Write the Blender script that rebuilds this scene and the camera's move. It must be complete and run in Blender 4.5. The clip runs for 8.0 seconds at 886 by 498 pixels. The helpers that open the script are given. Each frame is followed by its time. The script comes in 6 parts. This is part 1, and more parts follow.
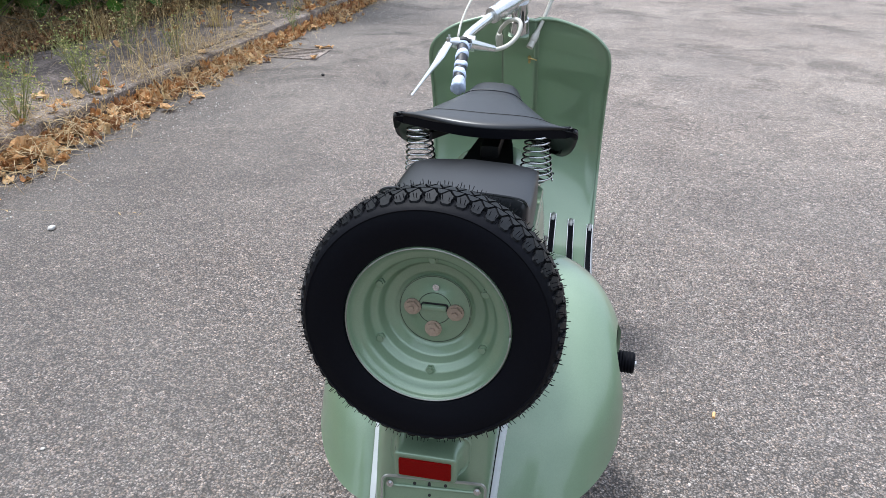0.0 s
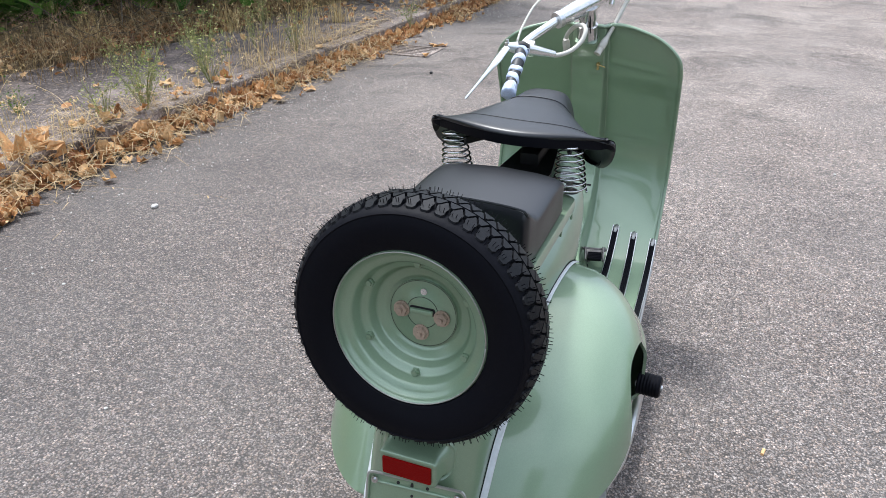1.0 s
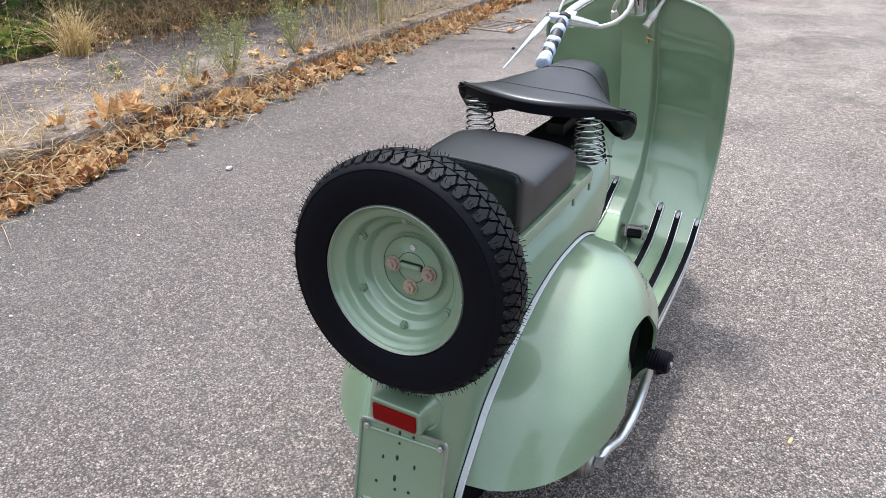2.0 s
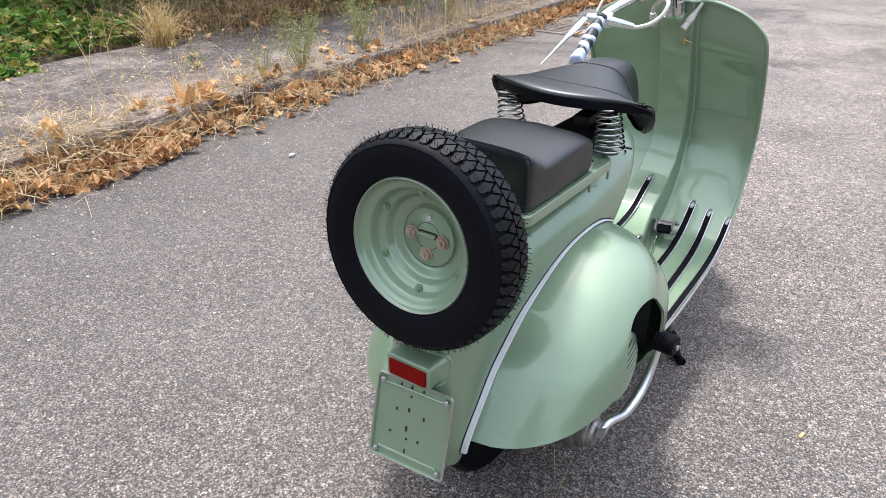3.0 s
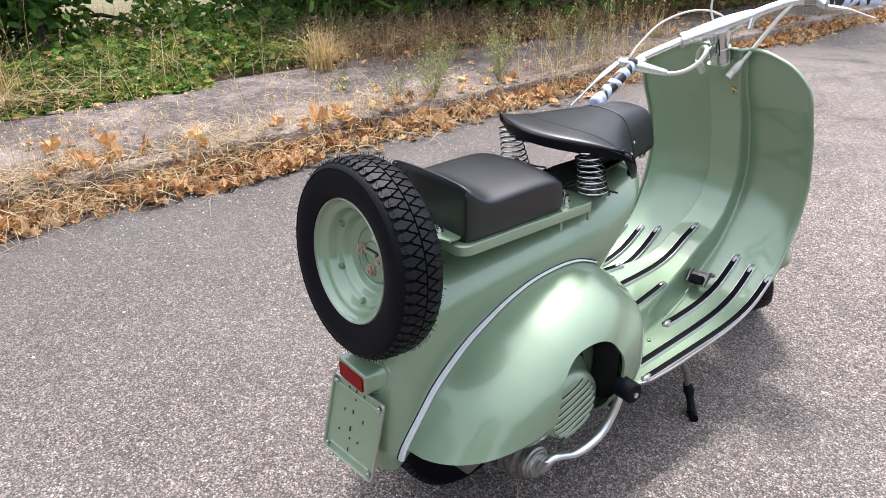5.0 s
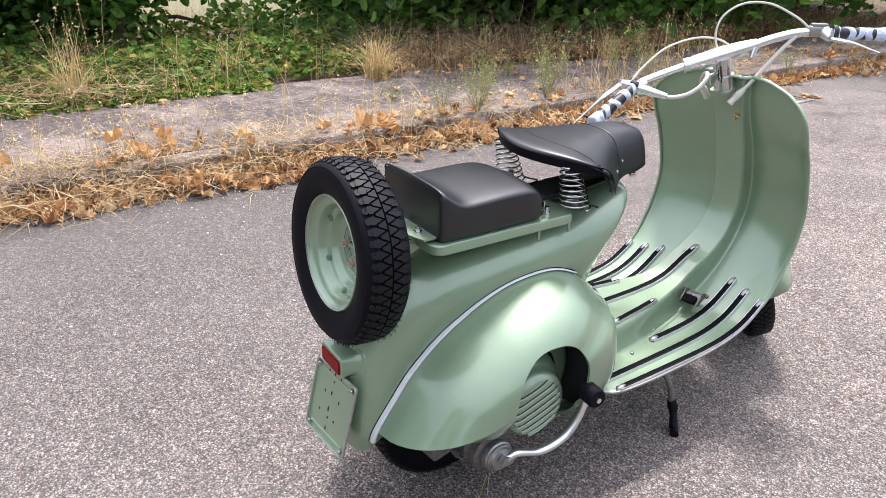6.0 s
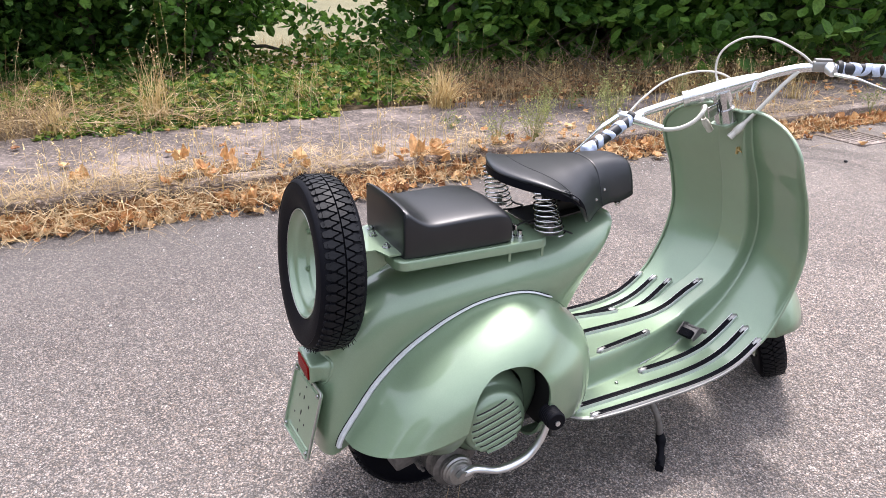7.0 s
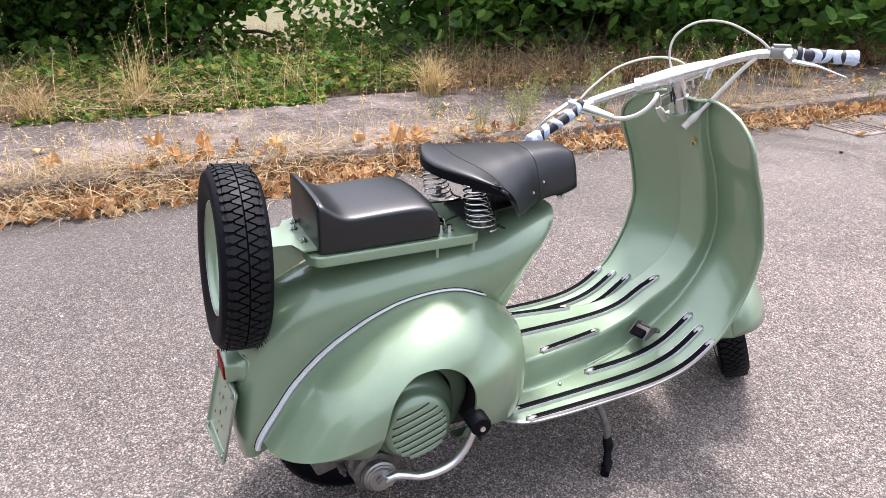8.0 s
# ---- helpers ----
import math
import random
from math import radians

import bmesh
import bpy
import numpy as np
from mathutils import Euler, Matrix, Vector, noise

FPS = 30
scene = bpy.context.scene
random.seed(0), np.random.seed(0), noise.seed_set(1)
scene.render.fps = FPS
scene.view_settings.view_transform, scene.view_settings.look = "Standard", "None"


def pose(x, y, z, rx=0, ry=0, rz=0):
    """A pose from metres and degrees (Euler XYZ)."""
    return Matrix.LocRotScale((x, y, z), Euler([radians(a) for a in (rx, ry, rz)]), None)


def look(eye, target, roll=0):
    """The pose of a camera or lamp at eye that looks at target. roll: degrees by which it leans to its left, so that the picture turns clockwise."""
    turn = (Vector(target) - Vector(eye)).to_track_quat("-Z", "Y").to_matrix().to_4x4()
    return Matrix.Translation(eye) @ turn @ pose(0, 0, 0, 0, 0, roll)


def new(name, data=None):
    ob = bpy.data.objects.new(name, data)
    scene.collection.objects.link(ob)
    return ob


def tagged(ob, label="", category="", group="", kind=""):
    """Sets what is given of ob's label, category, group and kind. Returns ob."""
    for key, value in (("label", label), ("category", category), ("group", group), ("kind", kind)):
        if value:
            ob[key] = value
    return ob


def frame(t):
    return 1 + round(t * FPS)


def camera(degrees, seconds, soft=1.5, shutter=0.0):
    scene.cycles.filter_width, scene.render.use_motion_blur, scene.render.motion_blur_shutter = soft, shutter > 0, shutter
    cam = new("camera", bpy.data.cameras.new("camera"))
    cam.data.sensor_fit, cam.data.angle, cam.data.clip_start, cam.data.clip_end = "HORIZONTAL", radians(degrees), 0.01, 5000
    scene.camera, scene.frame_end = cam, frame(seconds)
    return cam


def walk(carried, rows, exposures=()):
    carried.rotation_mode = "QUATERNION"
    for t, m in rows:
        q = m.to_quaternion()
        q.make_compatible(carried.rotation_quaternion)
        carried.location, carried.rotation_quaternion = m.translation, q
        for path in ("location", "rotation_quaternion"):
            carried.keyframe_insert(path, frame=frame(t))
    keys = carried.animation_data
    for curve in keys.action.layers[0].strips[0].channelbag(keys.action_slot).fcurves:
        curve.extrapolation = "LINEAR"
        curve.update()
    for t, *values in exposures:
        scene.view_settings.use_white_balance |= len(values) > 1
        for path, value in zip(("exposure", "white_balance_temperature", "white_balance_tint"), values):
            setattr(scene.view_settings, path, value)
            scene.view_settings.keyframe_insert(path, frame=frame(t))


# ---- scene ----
cam = camera(63.0, 8.0, soft=0.6)
PATH = [
    (0, (0.183, -0.808, 1.182), (-0.156, 0.953, 0.297), 0.7),
    (0.5, (0.253, -0.797, 1.195), (-0.233, 0.936, 0.324), 0.3),
    (1, (0.36, -0.756, 1.195), (-0.295, 0.91, 0.304), 0.3),
    (1.5, (0.456, -0.731, 1.19), (-0.335, 0.856, 0.265), 1.9),
    (1.7, (0.483, -0.727, 1.183), (-0.349, 0.833, 0.247), 0.6),
    (2.8, (0.623, -0.786, 1.191), (-0.362, 0.679, 0.251), 0.1),
    (3, (0.658, -0.797, 1.193), (-0.373, 0.64, 0.259), -0.2),
    (3.5, (0.753, -0.773, 1.217), (-0.368, 0.613, 0.312), 0.3),
    (4, (0.86, -0.688, 1.222), (-0.378, 0.625, 0.36), 1.0),
    (4.5, (0.947, -0.631, 1.223), (-0.381, 0.578, 0.341), 1.1),
    (4.7, (0.972, -0.603, 1.222), (-0.388, 0.573, 0.346), 0.1),
    (5.8, (1.193, -0.542, 1.249), (-0.314, 0.475, 0.417), -0.3),
    (6, (1.211, -0.508, 1.248), (-0.309, 0.492, 0.419), 0.7),
    (6.5, (1.311, -0.391, 1.256), (-0.31, 0.479, 0.473), 2.1),
    (7, (1.398, -0.32, 1.253), (-0.271, 0.482, 0.498), 0.5),
    (7.5, (1.399, -0.227, 1.246), (-0.267, 0.583, 0.494), 1.9),
    (8, (1.402, -0.116, 1.238), (-0.269, 0.651, 0.451), 0.6),
]
walk(cam, [(t, look(eye, target, roll)) for t, eye, target, roll in PATH], [(0.0, 0.62, 6080, 8), (1.5, 0.79, 6180, 10), (3.5, 0.98, 6350, 12), (8.0, 1.15, 6520, 18)])

# ---- light ----
world = bpy.data.worlds.new("sky")
scene.world = world
world.use_nodes = True
wn = world.node_tree
sky = wn.nodes.new("ShaderNodeTexSky")
sky.sky_type, sky.sun_disc = "NISHITA", False
sky.sun_elevation, sky.sun_rotation = radians(68), radians(-48)
sky.air_density, sky.dust_density, sky.ozone_density = 1.0, 4.0, 1.5
bg = next(n for n in wn.nodes if n.type == "BACKGROUND")
# thin high cloud over the whole sky
veil_at = wn.nodes.new("ShaderNodeTexCoord").outputs["Generated"]
veil = wn.nodes.new("ShaderNodeTexNoise")
wn.links.new(veil_at, veil.inputs["Vector"])
veil.inputs["Scale"].default_value, veil.inputs["Detail"].default_value = 2.2, 4.0
thick = wn.nodes.new("ShaderNodeMapRange")
wn.links.new(veil.outputs[0], thick.inputs[0])
for k, value in ((1, 0.35), (2, 0.65), (3, 0.25), (4, 0.65)):
    thick.inputs[k].default_value = value
cloud_mix = wn.nodes.new("ShaderNodeMix")
cloud_mix.data_type = "RGBA"
wn.links.new(thick.outputs[0], cloud_mix.inputs[0])
wn.links.new(sky.outputs[0], cloud_mix.inputs[6])
# an overcast sky is three times as bright overhead as at the horizon
height = wn.nodes.new("ShaderNodeSeparateXYZ")
wn.links.new(veil_at, height.inputs[0])
grade = wn.nodes.new("ShaderNodeMapRange")
wn.links.new(height.outputs[2], grade.inputs[0])
for k, value in ((1, 0.0), (2, 1.0), (3, 4.2), (4, 12.6)):
    grade.inputs[k].default_value = value
white = wn.nodes.new("ShaderNodeCombineColor")
for k in range(3):
    wn.links.new(grade.outputs[0], white.inputs[k])
cool = wn.nodes.new("ShaderNodeMix")
cool.data_type, cool.blend_type = "RGBA", "MULTIPLY"
cool.inputs[0].default_value, cool.inputs[7].default_value = 1.0, (0.95, 1.0, 1.09, 1)
wn.links.new(white.outputs[0], cool.inputs[6])
wn.links.new(cool.outputs[2], cloud_mix.inputs[7])
wn.links.new(cloud_mix.outputs[2], bg.inputs[0])
bg.inputs[1].default_value = 0.15
sun = new("sun", bpy.data.lights.new("sun", "SUN"))
sun.data.energy, sun.data.angle, sun.data.color = 2.4, radians(9), (1.0, 0.985, 0.96)
sun.matrix_world = look((-1.4, 1.27, 4.7), (0, 0, 0))


# ---- materials ----
def nodes_of(name):
    m = bpy.data.materials.new(name)
    m.use_nodes = True
    nt = m.node_tree
    return m, nt, nt.nodes["Principled BSDF"]


def set_in(node, **values):
    for key, value in values.items():
        node.inputs[key.replace("_", " ")].default_value = value


def mix(nt, fac, a, b, blend="MIX"):
    n = nt.nodes.new("ShaderNodeMix")
    n.data_type, n.blend_type = "RGBA", blend
    for i, v in ((0, fac), (6, a), (7, b)):
        if isinstance(v, bpy.types.NodeSocket):
            nt.links.new(v, n.inputs[i])
        else:
            n.inputs[i].default_value = v if i == 0 else (*v[:3], 1)
    return n.outputs[2]


def tex(nt, kind, scale, coord, **values):
    n = nt.nodes.new("ShaderNodeTex" + kind)
    nt.links.new(coord, n.inputs["Vector"])
    n.inputs["Scale"].default_value = scale
    for key, value in values.items():
        n.inputs[key].default_value = value
    return n


def ramp(nt, src, stops):
    n = nt.nodes.new("ShaderNodeValToRGB")
    nt.links.new(src, n.inputs[0])
    els = n.color_ramp.elements
    while len(els) < len(stops):
        els.new(0.5)
    for e, (p, c) in zip(els, stops):
        e.position = p
        e.color = (c, c, c, 1) if isinstance(c, (int, float)) else (*c, 1)
    return n.outputs[0]


def bump(nt, bsdf, height, strength, distance, prior=None):
    n = nt.nodes.new("ShaderNodeBump")
    n.inputs["Strength"].default_value, n.inputs["Distance"].default_value = strength, distance
    nt.links.new(height, n.inputs["Height"])
    if prior:
        nt.links.new(prior, n.inputs["Normal"])
    nt.links.new(n.outputs[0], bsdf.inputs["Normal"])
    return n.outputs[0]


def place(nt, world_space=False):
    if world_space:
        return nt.nodes.new("ShaderNodeNewGeometry").outputs["Position"]
    return nt.nodes.new("ShaderNodeTexCoord").outputs["Object"]


def plain(name, colour, rough=0.5, metal=0.0, vary=0.15, grain=60.0, relief=0.0, coat=0.0, spec=0.5, big=6.0):
    """A surface with fine grain and broad tonal drift."""
    m, nt, b = nodes_of(name)
    co = place(nt)
    fine = tex(nt, "Noise", grain, co, Detail=4.0).outputs[0]
    broad = tex(nt, "Noise", big, co, Detail=3.0).outputs[0]
    lo, hi = [c * (1 - vary) for c in colour], [min(1, c * (1 + vary)) for c in colour]
    c1 = mix(nt, ramp(nt, broad, ((0.3, 0.0), (0.7, 1.0))), lo, hi)
    c2 = mix(nt, ramp(nt, fine, ((0.35, 0.0), (0.65, 1.0))), [c * (1 - vary * 0.6) for c in colour], hi)
    nt.links.new(mix(nt, 0.4, c1, c2), b.inputs["Base Color"])
    set_in(b, Metallic=metal, Coat_Weight=coat, Coat_Roughness=0.06)
    b.inputs["Specular IOR Level"].default_value = spec
    r = nt.nodes.new("ShaderNodeMapRange")
    nt.links.new(broad, r.inputs[0])
    r.inputs[3].default_value, r.inputs[4].default_value = max(0.02, rough * 0.8), min(1, rough * 1.2)
    nt.links.new(r.outputs[0], b.inputs["Roughness"])
    if relief:
        bump(nt, b, fine, 0.5, relief)
    return m


def green_paint():
    m, nt, b = nodes_of("green_paint")
    co = place(nt)
    flake = tex(nt, "Voronoi", 900.0, co).outputs["Color"]
    broad = tex(nt, "Noise", 5.0, co, Detail=3.0).outputs[0]
    dust = tex(nt, "Noise", 38.0, co, Detail=6.0, Roughness=0.7).outputs[0]
    base = mix(nt, ramp(nt, broad, ((0.3, 0.0), (0.7, 1.0))), PAINT_LO, PAINT_HI)
    sep = nt.nodes.new("ShaderNodeSeparateColor")
    nt.links.new(flake, sep.inputs[0])
    glint = ramp(nt, sep.outputs[0], ((0.0, 0.95), (1.0, 1.05)))
    base = mix(nt, 1.0, base, glint, "MULTIPLY")
    base = mix(nt, ramp(nt, dust, ((0.62, 0.0), (0.85, 0.06))), base, (0.55, 0.56, 0.5))
    nt.links.new(base, b.inputs["Base Color"])
    set_in(b, Metallic=0.36, Coat_Weight=1.0, Coat_Roughness=0.05, Coat_IOR=1.5)
    b.inputs["Specular IOR Level"].default_value = 1.0
    nt.links.new(ramp(nt, dust, ((0.3, 0.42), (0.75, 0.5))), b.inputs["Roughness"])
    bump(nt, b, tex(nt, "Noise", 9.0, co, Detail=1.0).outputs[0], 0.08, 0.003)
    return m


def asphalt():
    m, nt, b = nodes_of("worn_asphalt")
    co = place(nt, True)
    v = tex(nt, "Voronoi", 190.0, co)
    v2 = tex(nt, "Voronoi", 340.0, co)
    sep = nt.nodes.new("ShaderNodeSeparateColor")
    nt.links.new(v.outputs["Color"], sep.inputs[0])
    sep2 = nt.nodes.new("ShaderNodeSeparateColor")
    nt.links.new(v2.outputs["Color"], sep2.inputs[0])
    stone = ramp(nt, sep.outputs[0], ((0.0, (0.09, 0.079, 0.072)), (0.3, (0.187, 0.163, 0.147)), (0.68, (0.298, 0.261, 0.235)), (0.92, (0.41, 0.358, 0.325)), (1.0, (0.6, 0.535, 0.495))))
    tint = mix(nt, sep.outputs[1], (0.98, 0.97, 0.98), (1.13, 0.98, 0.87))
    stone = mix(nt, 1.0, stone, tint, "MULTIPLY")
    small = ramp(nt, sep2.outputs[0], ((0.0, (0.07, 0.062, 0.058)), (0.8, (0.29, 0.254, 0.236)), (1.0, (0.5, 0.445, 0.41))))
    pick = ramp(nt, sep.outputs[2], ((0.36, 0.0), (0.44, 1.0)))
    col = mix(nt, pick, small, stone)
    gap = ramp(nt, v.outputs["Distance"], ((0.44, 0.0), (0.74, 0.92)))
    col = mix(nt, gap, col, (0.032, 0.029, 0.028))
    pits = tex(nt, "Noise", 110.0, co, Detail=4.0, Roughness=0.65).outputs[0]
    col = mix(nt, ramp(nt, pits, ((0.56, 0.0), (0.64, 0.95))), col, (0.034, 0.031, 0.03))
    clump = nt.nodes.new("ShaderNodeSeparateColor")
    nt.links.new(tex(nt, "Voronoi", 80.0, co).outputs["Color"], clump.inputs[0])
    col = mix(nt, 1.0, col, ramp(nt, clump.outputs[0], ((0.0, 0.7), (0.75, 1.0), (1.0, 1.35))), "MULTIPLY")
    mottle = tex(nt, "Noise", 34.0, co, Detail=5.0, Roughness=0.75).outputs[0]
    col = mix(nt, 1.0, col, ramp(nt, mottle, ((0.3, 0.75), (0.7, 1.22))), "MULTIPLY")
    stain = tex(nt, "Noise", 1.1, co, Detail=5.0, Roughness=0.6).outputs[0]
    col = mix(nt, ramp(nt, stain, ((0.3, 0.0), (0.75, 0.4))), col, mix(nt, 0.5, col, (0.32, 0.3, 0.28)))
    dark = tex(nt, "Noise", 3.2, co, Detail=6.0, Roughness=0.65).outputs[0]
    col = mix(nt, ramp(nt, dark, ((0.52, 0.0), (0.78, 0.5))), col, mix(nt, 0.6, col, (0.07, 0.066, 0.066)))
    # dark gutter strip, widened by tree shade put into the road's left side
    xyz = nt.nodes.new("ShaderNodeSeparateXYZ")
    nt.links.new(co, xyz.inputs[0])
    wob = nt.nodes.new("ShaderNodeMath")
    wob.operation = "MULTIPLY_ADD"
    nt.links.new(dark, wob.inputs[0])
    wob.inputs[1].default_value = -0.9
    nt.links.new(xyz.outputs[0], wob.inputs[2])
    mr = nt.nodes.new("ShaderNodeMapRange")
    nt.links.new(wob.outputs[0], mr.inputs[0])
    mr.inputs[1].default_value, mr.inputs[2].default_value = -2.8, -0.5
    mr.inputs[3].default_value, mr.inputs[4].default_value = 0.8, 0.0
    col = mix(nt, mr.outputs[0], col, mix(nt, 0.66, col, (0.072, 0.068, 0.066)))
    # bleached, worn patches further along, plus grazing sheen put into the far colour
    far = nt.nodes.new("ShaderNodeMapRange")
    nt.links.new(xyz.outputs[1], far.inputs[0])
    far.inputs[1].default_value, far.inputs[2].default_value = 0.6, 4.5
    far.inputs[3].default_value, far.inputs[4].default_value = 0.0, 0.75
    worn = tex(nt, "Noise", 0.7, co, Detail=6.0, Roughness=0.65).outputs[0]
    worn_sheen = mix(nt, ramp(nt, worn, ((0.4, 0.35), (0.62, 1.0))), (0, 0, 0), far.outputs[0])
    col = mix(nt, worn_sheen, col, mix(nt, 1.0, col, (1.95, 1.9, 1.82), "MULTIPLY"))
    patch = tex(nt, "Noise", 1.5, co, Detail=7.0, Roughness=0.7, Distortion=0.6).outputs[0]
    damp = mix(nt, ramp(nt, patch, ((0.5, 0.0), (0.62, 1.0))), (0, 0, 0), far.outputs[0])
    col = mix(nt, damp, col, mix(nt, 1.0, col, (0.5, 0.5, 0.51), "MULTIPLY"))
    nt.links.new(col, b.inputs["Base Color"])
    set_in(b, Roughness=0.8)
    b.inputs["Specular IOR Level"].default_value = 0.3
    inv = ramp(nt, v.outputs["Distance"], ((0.0, 1.0), (0.75, 0.0)))
    n1 = bump(nt, b, inv, 0.9, 0.004)
    bump(nt, b, tex(nt, "Noise", 420.0, co, Detail=3.0).outputs[0], 0.5, 0.002, n1)
    return m


def concrete(name, colour, dirt):
    m, nt, b = nodes_of(name)
    co = place(nt, True)
    n1 = tex(nt, "Noise", 2.6, co, Detail=8.0, Roughness=0.65).outputs[0]
    n2 = tex(nt, "Noise", 55.0, co, Detail=5.0, Roughness=0.7).outputs[0]
    n3 = tex(nt, "Noise", 7.0, co, Detail=6.0, Roughness=0.7).outputs[0]
    v = tex(nt, "Voronoi", 160.0, co)
    col = mix(nt, ramp(nt, n1, ((0.38, 0.0), (0.53, 1.0))), colour, dirt)
    col = mix(nt, ramp(nt, n3, ((0.5, 0.0), (0.66, 0.75))), col, [c * 0.4 for c in dirt])
    sep = nt.nodes.new("ShaderNodeSeparateColor")
    nt.links.new(v.outputs["Color"], sep.inputs[0])
    col = mix(nt, 1.0, col, ramp(nt, sep.outputs[0], ((0.0, 0.7), (1.0, 1.3))), "MULTIPLY")
    col = mix(nt, ramp(nt, n2, ((0.53, 0.0), (0.68, 0.75))), col, [min(1, c * 2.1) for c in colour])
    drag = nt.nodes.new("ShaderNodeMapping")
    nt.links.new(co, drag.inputs[0])
    drag.inputs["Rotation"].default_value = (0, 0, 0.25)
    drag.inputs["Scale"].default_value = (1.0, 0.22, 1.0)
    scuff = tex(nt, "Noise", 75.0, drag.outputs[0], Detail=5.0, Roughness=0.75).outputs[0]
    col = mix(nt, ramp(nt, scuff, ((0.57, 0.0), (0.68, 0.8))), col, [min(1, c * 2.3) for c in colour])
    col = mix(nt, ramp(nt, scuff, ((0.34, 0.6), (0.46, 0.0))), col, [c * 0.5 for c in dirt])
    nt.links.new(col, b.inputs["Base Color"])
    set_in(b, Roughness=0.92)
    n = bump(nt, b, n2, 0.7, 0.006)
    bump(nt, b, v.outputs["Distance"], 0.4, 0.003, n)
    return m


def leafy(name, colours, rough=0.5, through_light=0.25, spec=0.4):
    """Leaves: each island takes a tone of its own, with some light passing through."""
    m, nt, b = nodes_of(name)
    geo = nt.nodes.new("ShaderNodeNewGeometry")
    rnd = geo.outputs["Random Per Island"]
    steps = [(i / max(1, len(colours) - 1), c) for i, c in enumerate(colours)]
    col = ramp(nt, rnd, steps)
    n = tex(nt, "Noise", 45.0, geo.outputs["Position"], Detail=4.0).outputs[0]
    col = mix(nt, 1.0, col, ramp(nt, n, ((0.3, 0.7), (0.7, 1.25))), "MULTIPLY")
    nt.links.new(col, b.inputs["Base Color"])
    set_in(b, Roughness=rough)
    b.inputs["Specular IOR Level"].default_value = spec
    bump(nt, b, n, 0.4, 0.004)
    if through_light:
        tr = nt.nodes.new("ShaderNodeBsdfTranslucent")
        nt.links.new(col, tr.inputs[0])
        mx = nt.nodes.new("ShaderNodeMixShader")
        mx.inputs[0].default_value = through_light
        nt.links.new(b.outputs[0], mx.inputs[1])
        nt.links.new(tr.outputs[0], mx.inputs[2])
        nt.links.new(mx.outputs[0], nt.nodes["Material Output"].inputs[0])
    return m


def soil():
    m, nt, b = nodes_of("dry_soil")
    co = place(nt, True)
    n1 = tex(nt, "Noise", 1.5, co, Detail=8.0, Roughness=0.7).outputs[0]
    n2 = tex(nt, "Noise", 40.0, co, Detail=6.0, Roughness=0.7).outputs[0]
    col = mix(nt, ramp(nt, n1, ((0.35, 0.0), (0.65, 1.0))), (0.07, 0.046, 0.027), (0.125, 0.088, 0.05))
    col = mix(nt, ramp(nt, n2, ((0.4, 0.0), (0.7, 0.6))), col, (0.19, 0.135, 0.075))
    nt.links.new(col, b.inputs["Base Color"])
    set_in(b, Roughness=0.95)
    bump(nt, b, n2, 0.9, 0.02)
    return m


def field():
    m, nt, b = nodes_of("dry_field")
    co = place(nt, True)
    n1 = tex(nt, "Noise", 0.5, co, Detail=8.0, Roughness=0.7).outputs[0]
    n2 = tex(nt, "Noise", 12.0, co, Detail=6.0, Roughness=0.75).outputs[0]
    col = mix(nt, ramp(nt, n1, ((0.35, 0.0), (0.65, 1.0))), (0.13, 0.118, 0.06), (0.18, 0.161, 0.086))
    col = mix(nt, ramp(nt, n2, ((0.45, 0.0), (0.7, 0.6))), col, (0.105, 0.11, 0.045))
    nt.links.new(col, b.inputs["Base Color"])
    set_in(b, Roughness=0.95)
    bump(nt, b, n2, 0.8, 0.05)
    return m


PAINT_LO, PAINT_HI = (0.187, 0.272, 0.169), (0.209, 0.299, 0.188)
M_PAINT = green_paint()
M_ROAD = asphalt()
M_PAVE = concrete("old_concrete", (0.195, 0.158, 0.14), (0.072, 0.058, 0.052))
M_KERB = concrete("kerb_stone", (0.3, 0.25, 0.22), (0.15, 0.12, 0.1))
M_SOIL, M_FIELD = soil(), field()
M_RUBBER = plain("black_rubber", (0.0018, 0.002, 0.0042), 0.6, vary=0.25, grain=180, relief=0.0008, spec=0.12)
M_TREAD = plain("dusty_tread_rubber", (0.0045, 0.005, 0.0066), 0.52, vary=0.35, grain=160, relief=0.001, spec=0.22)
M_VINYL = plain("black_vinyl", (0.0042, 0.0052, 0.0074), 0.39, vary=0.15, grain=520, relief=0.0003, spec=0.62)
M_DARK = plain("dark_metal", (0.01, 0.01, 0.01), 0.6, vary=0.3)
M_CHROME = plain("bright_steel", (0.58, 0.58, 0.58), 0.2, 1.0, vary=0.08)
M_ALU = plain("polished_aluminium", (0.68, 0.69, 0.7), 0.32, 1.0, vary=0.12, grain=90, relief=0.0005)
M_CAP = plain("dull_aluminium", (0.33, 0.325, 0.31), 0.42, 0.9, vary=0.2, grain=150)
M_EDGE = plain("worn_edge_metal", (0.36, 0.365, 0.33), 0.36, 0.7, vary=0.35, grain=40)
M_CAST = plain("cast_aluminium", (0.17, 0.16, 0.15), 0.5, 0.6, vary=0.5, grain=90, relief=0.003)
M_WHITE = plain("silver_lacquer", (0.7, 0.7, 0.69), 0.24, metal=0.85, vary=0.14, grain=45, coat=0.3)
M_SLEEVE = plain("white_cable_sleeve", (0.56, 0.54, 0.48), 0.5, vary=0.14)
M_TRIM = plain("pale_grey_trim", (0.62, 0.64, 0.65), 0.35, vary=0.12, grain=60)
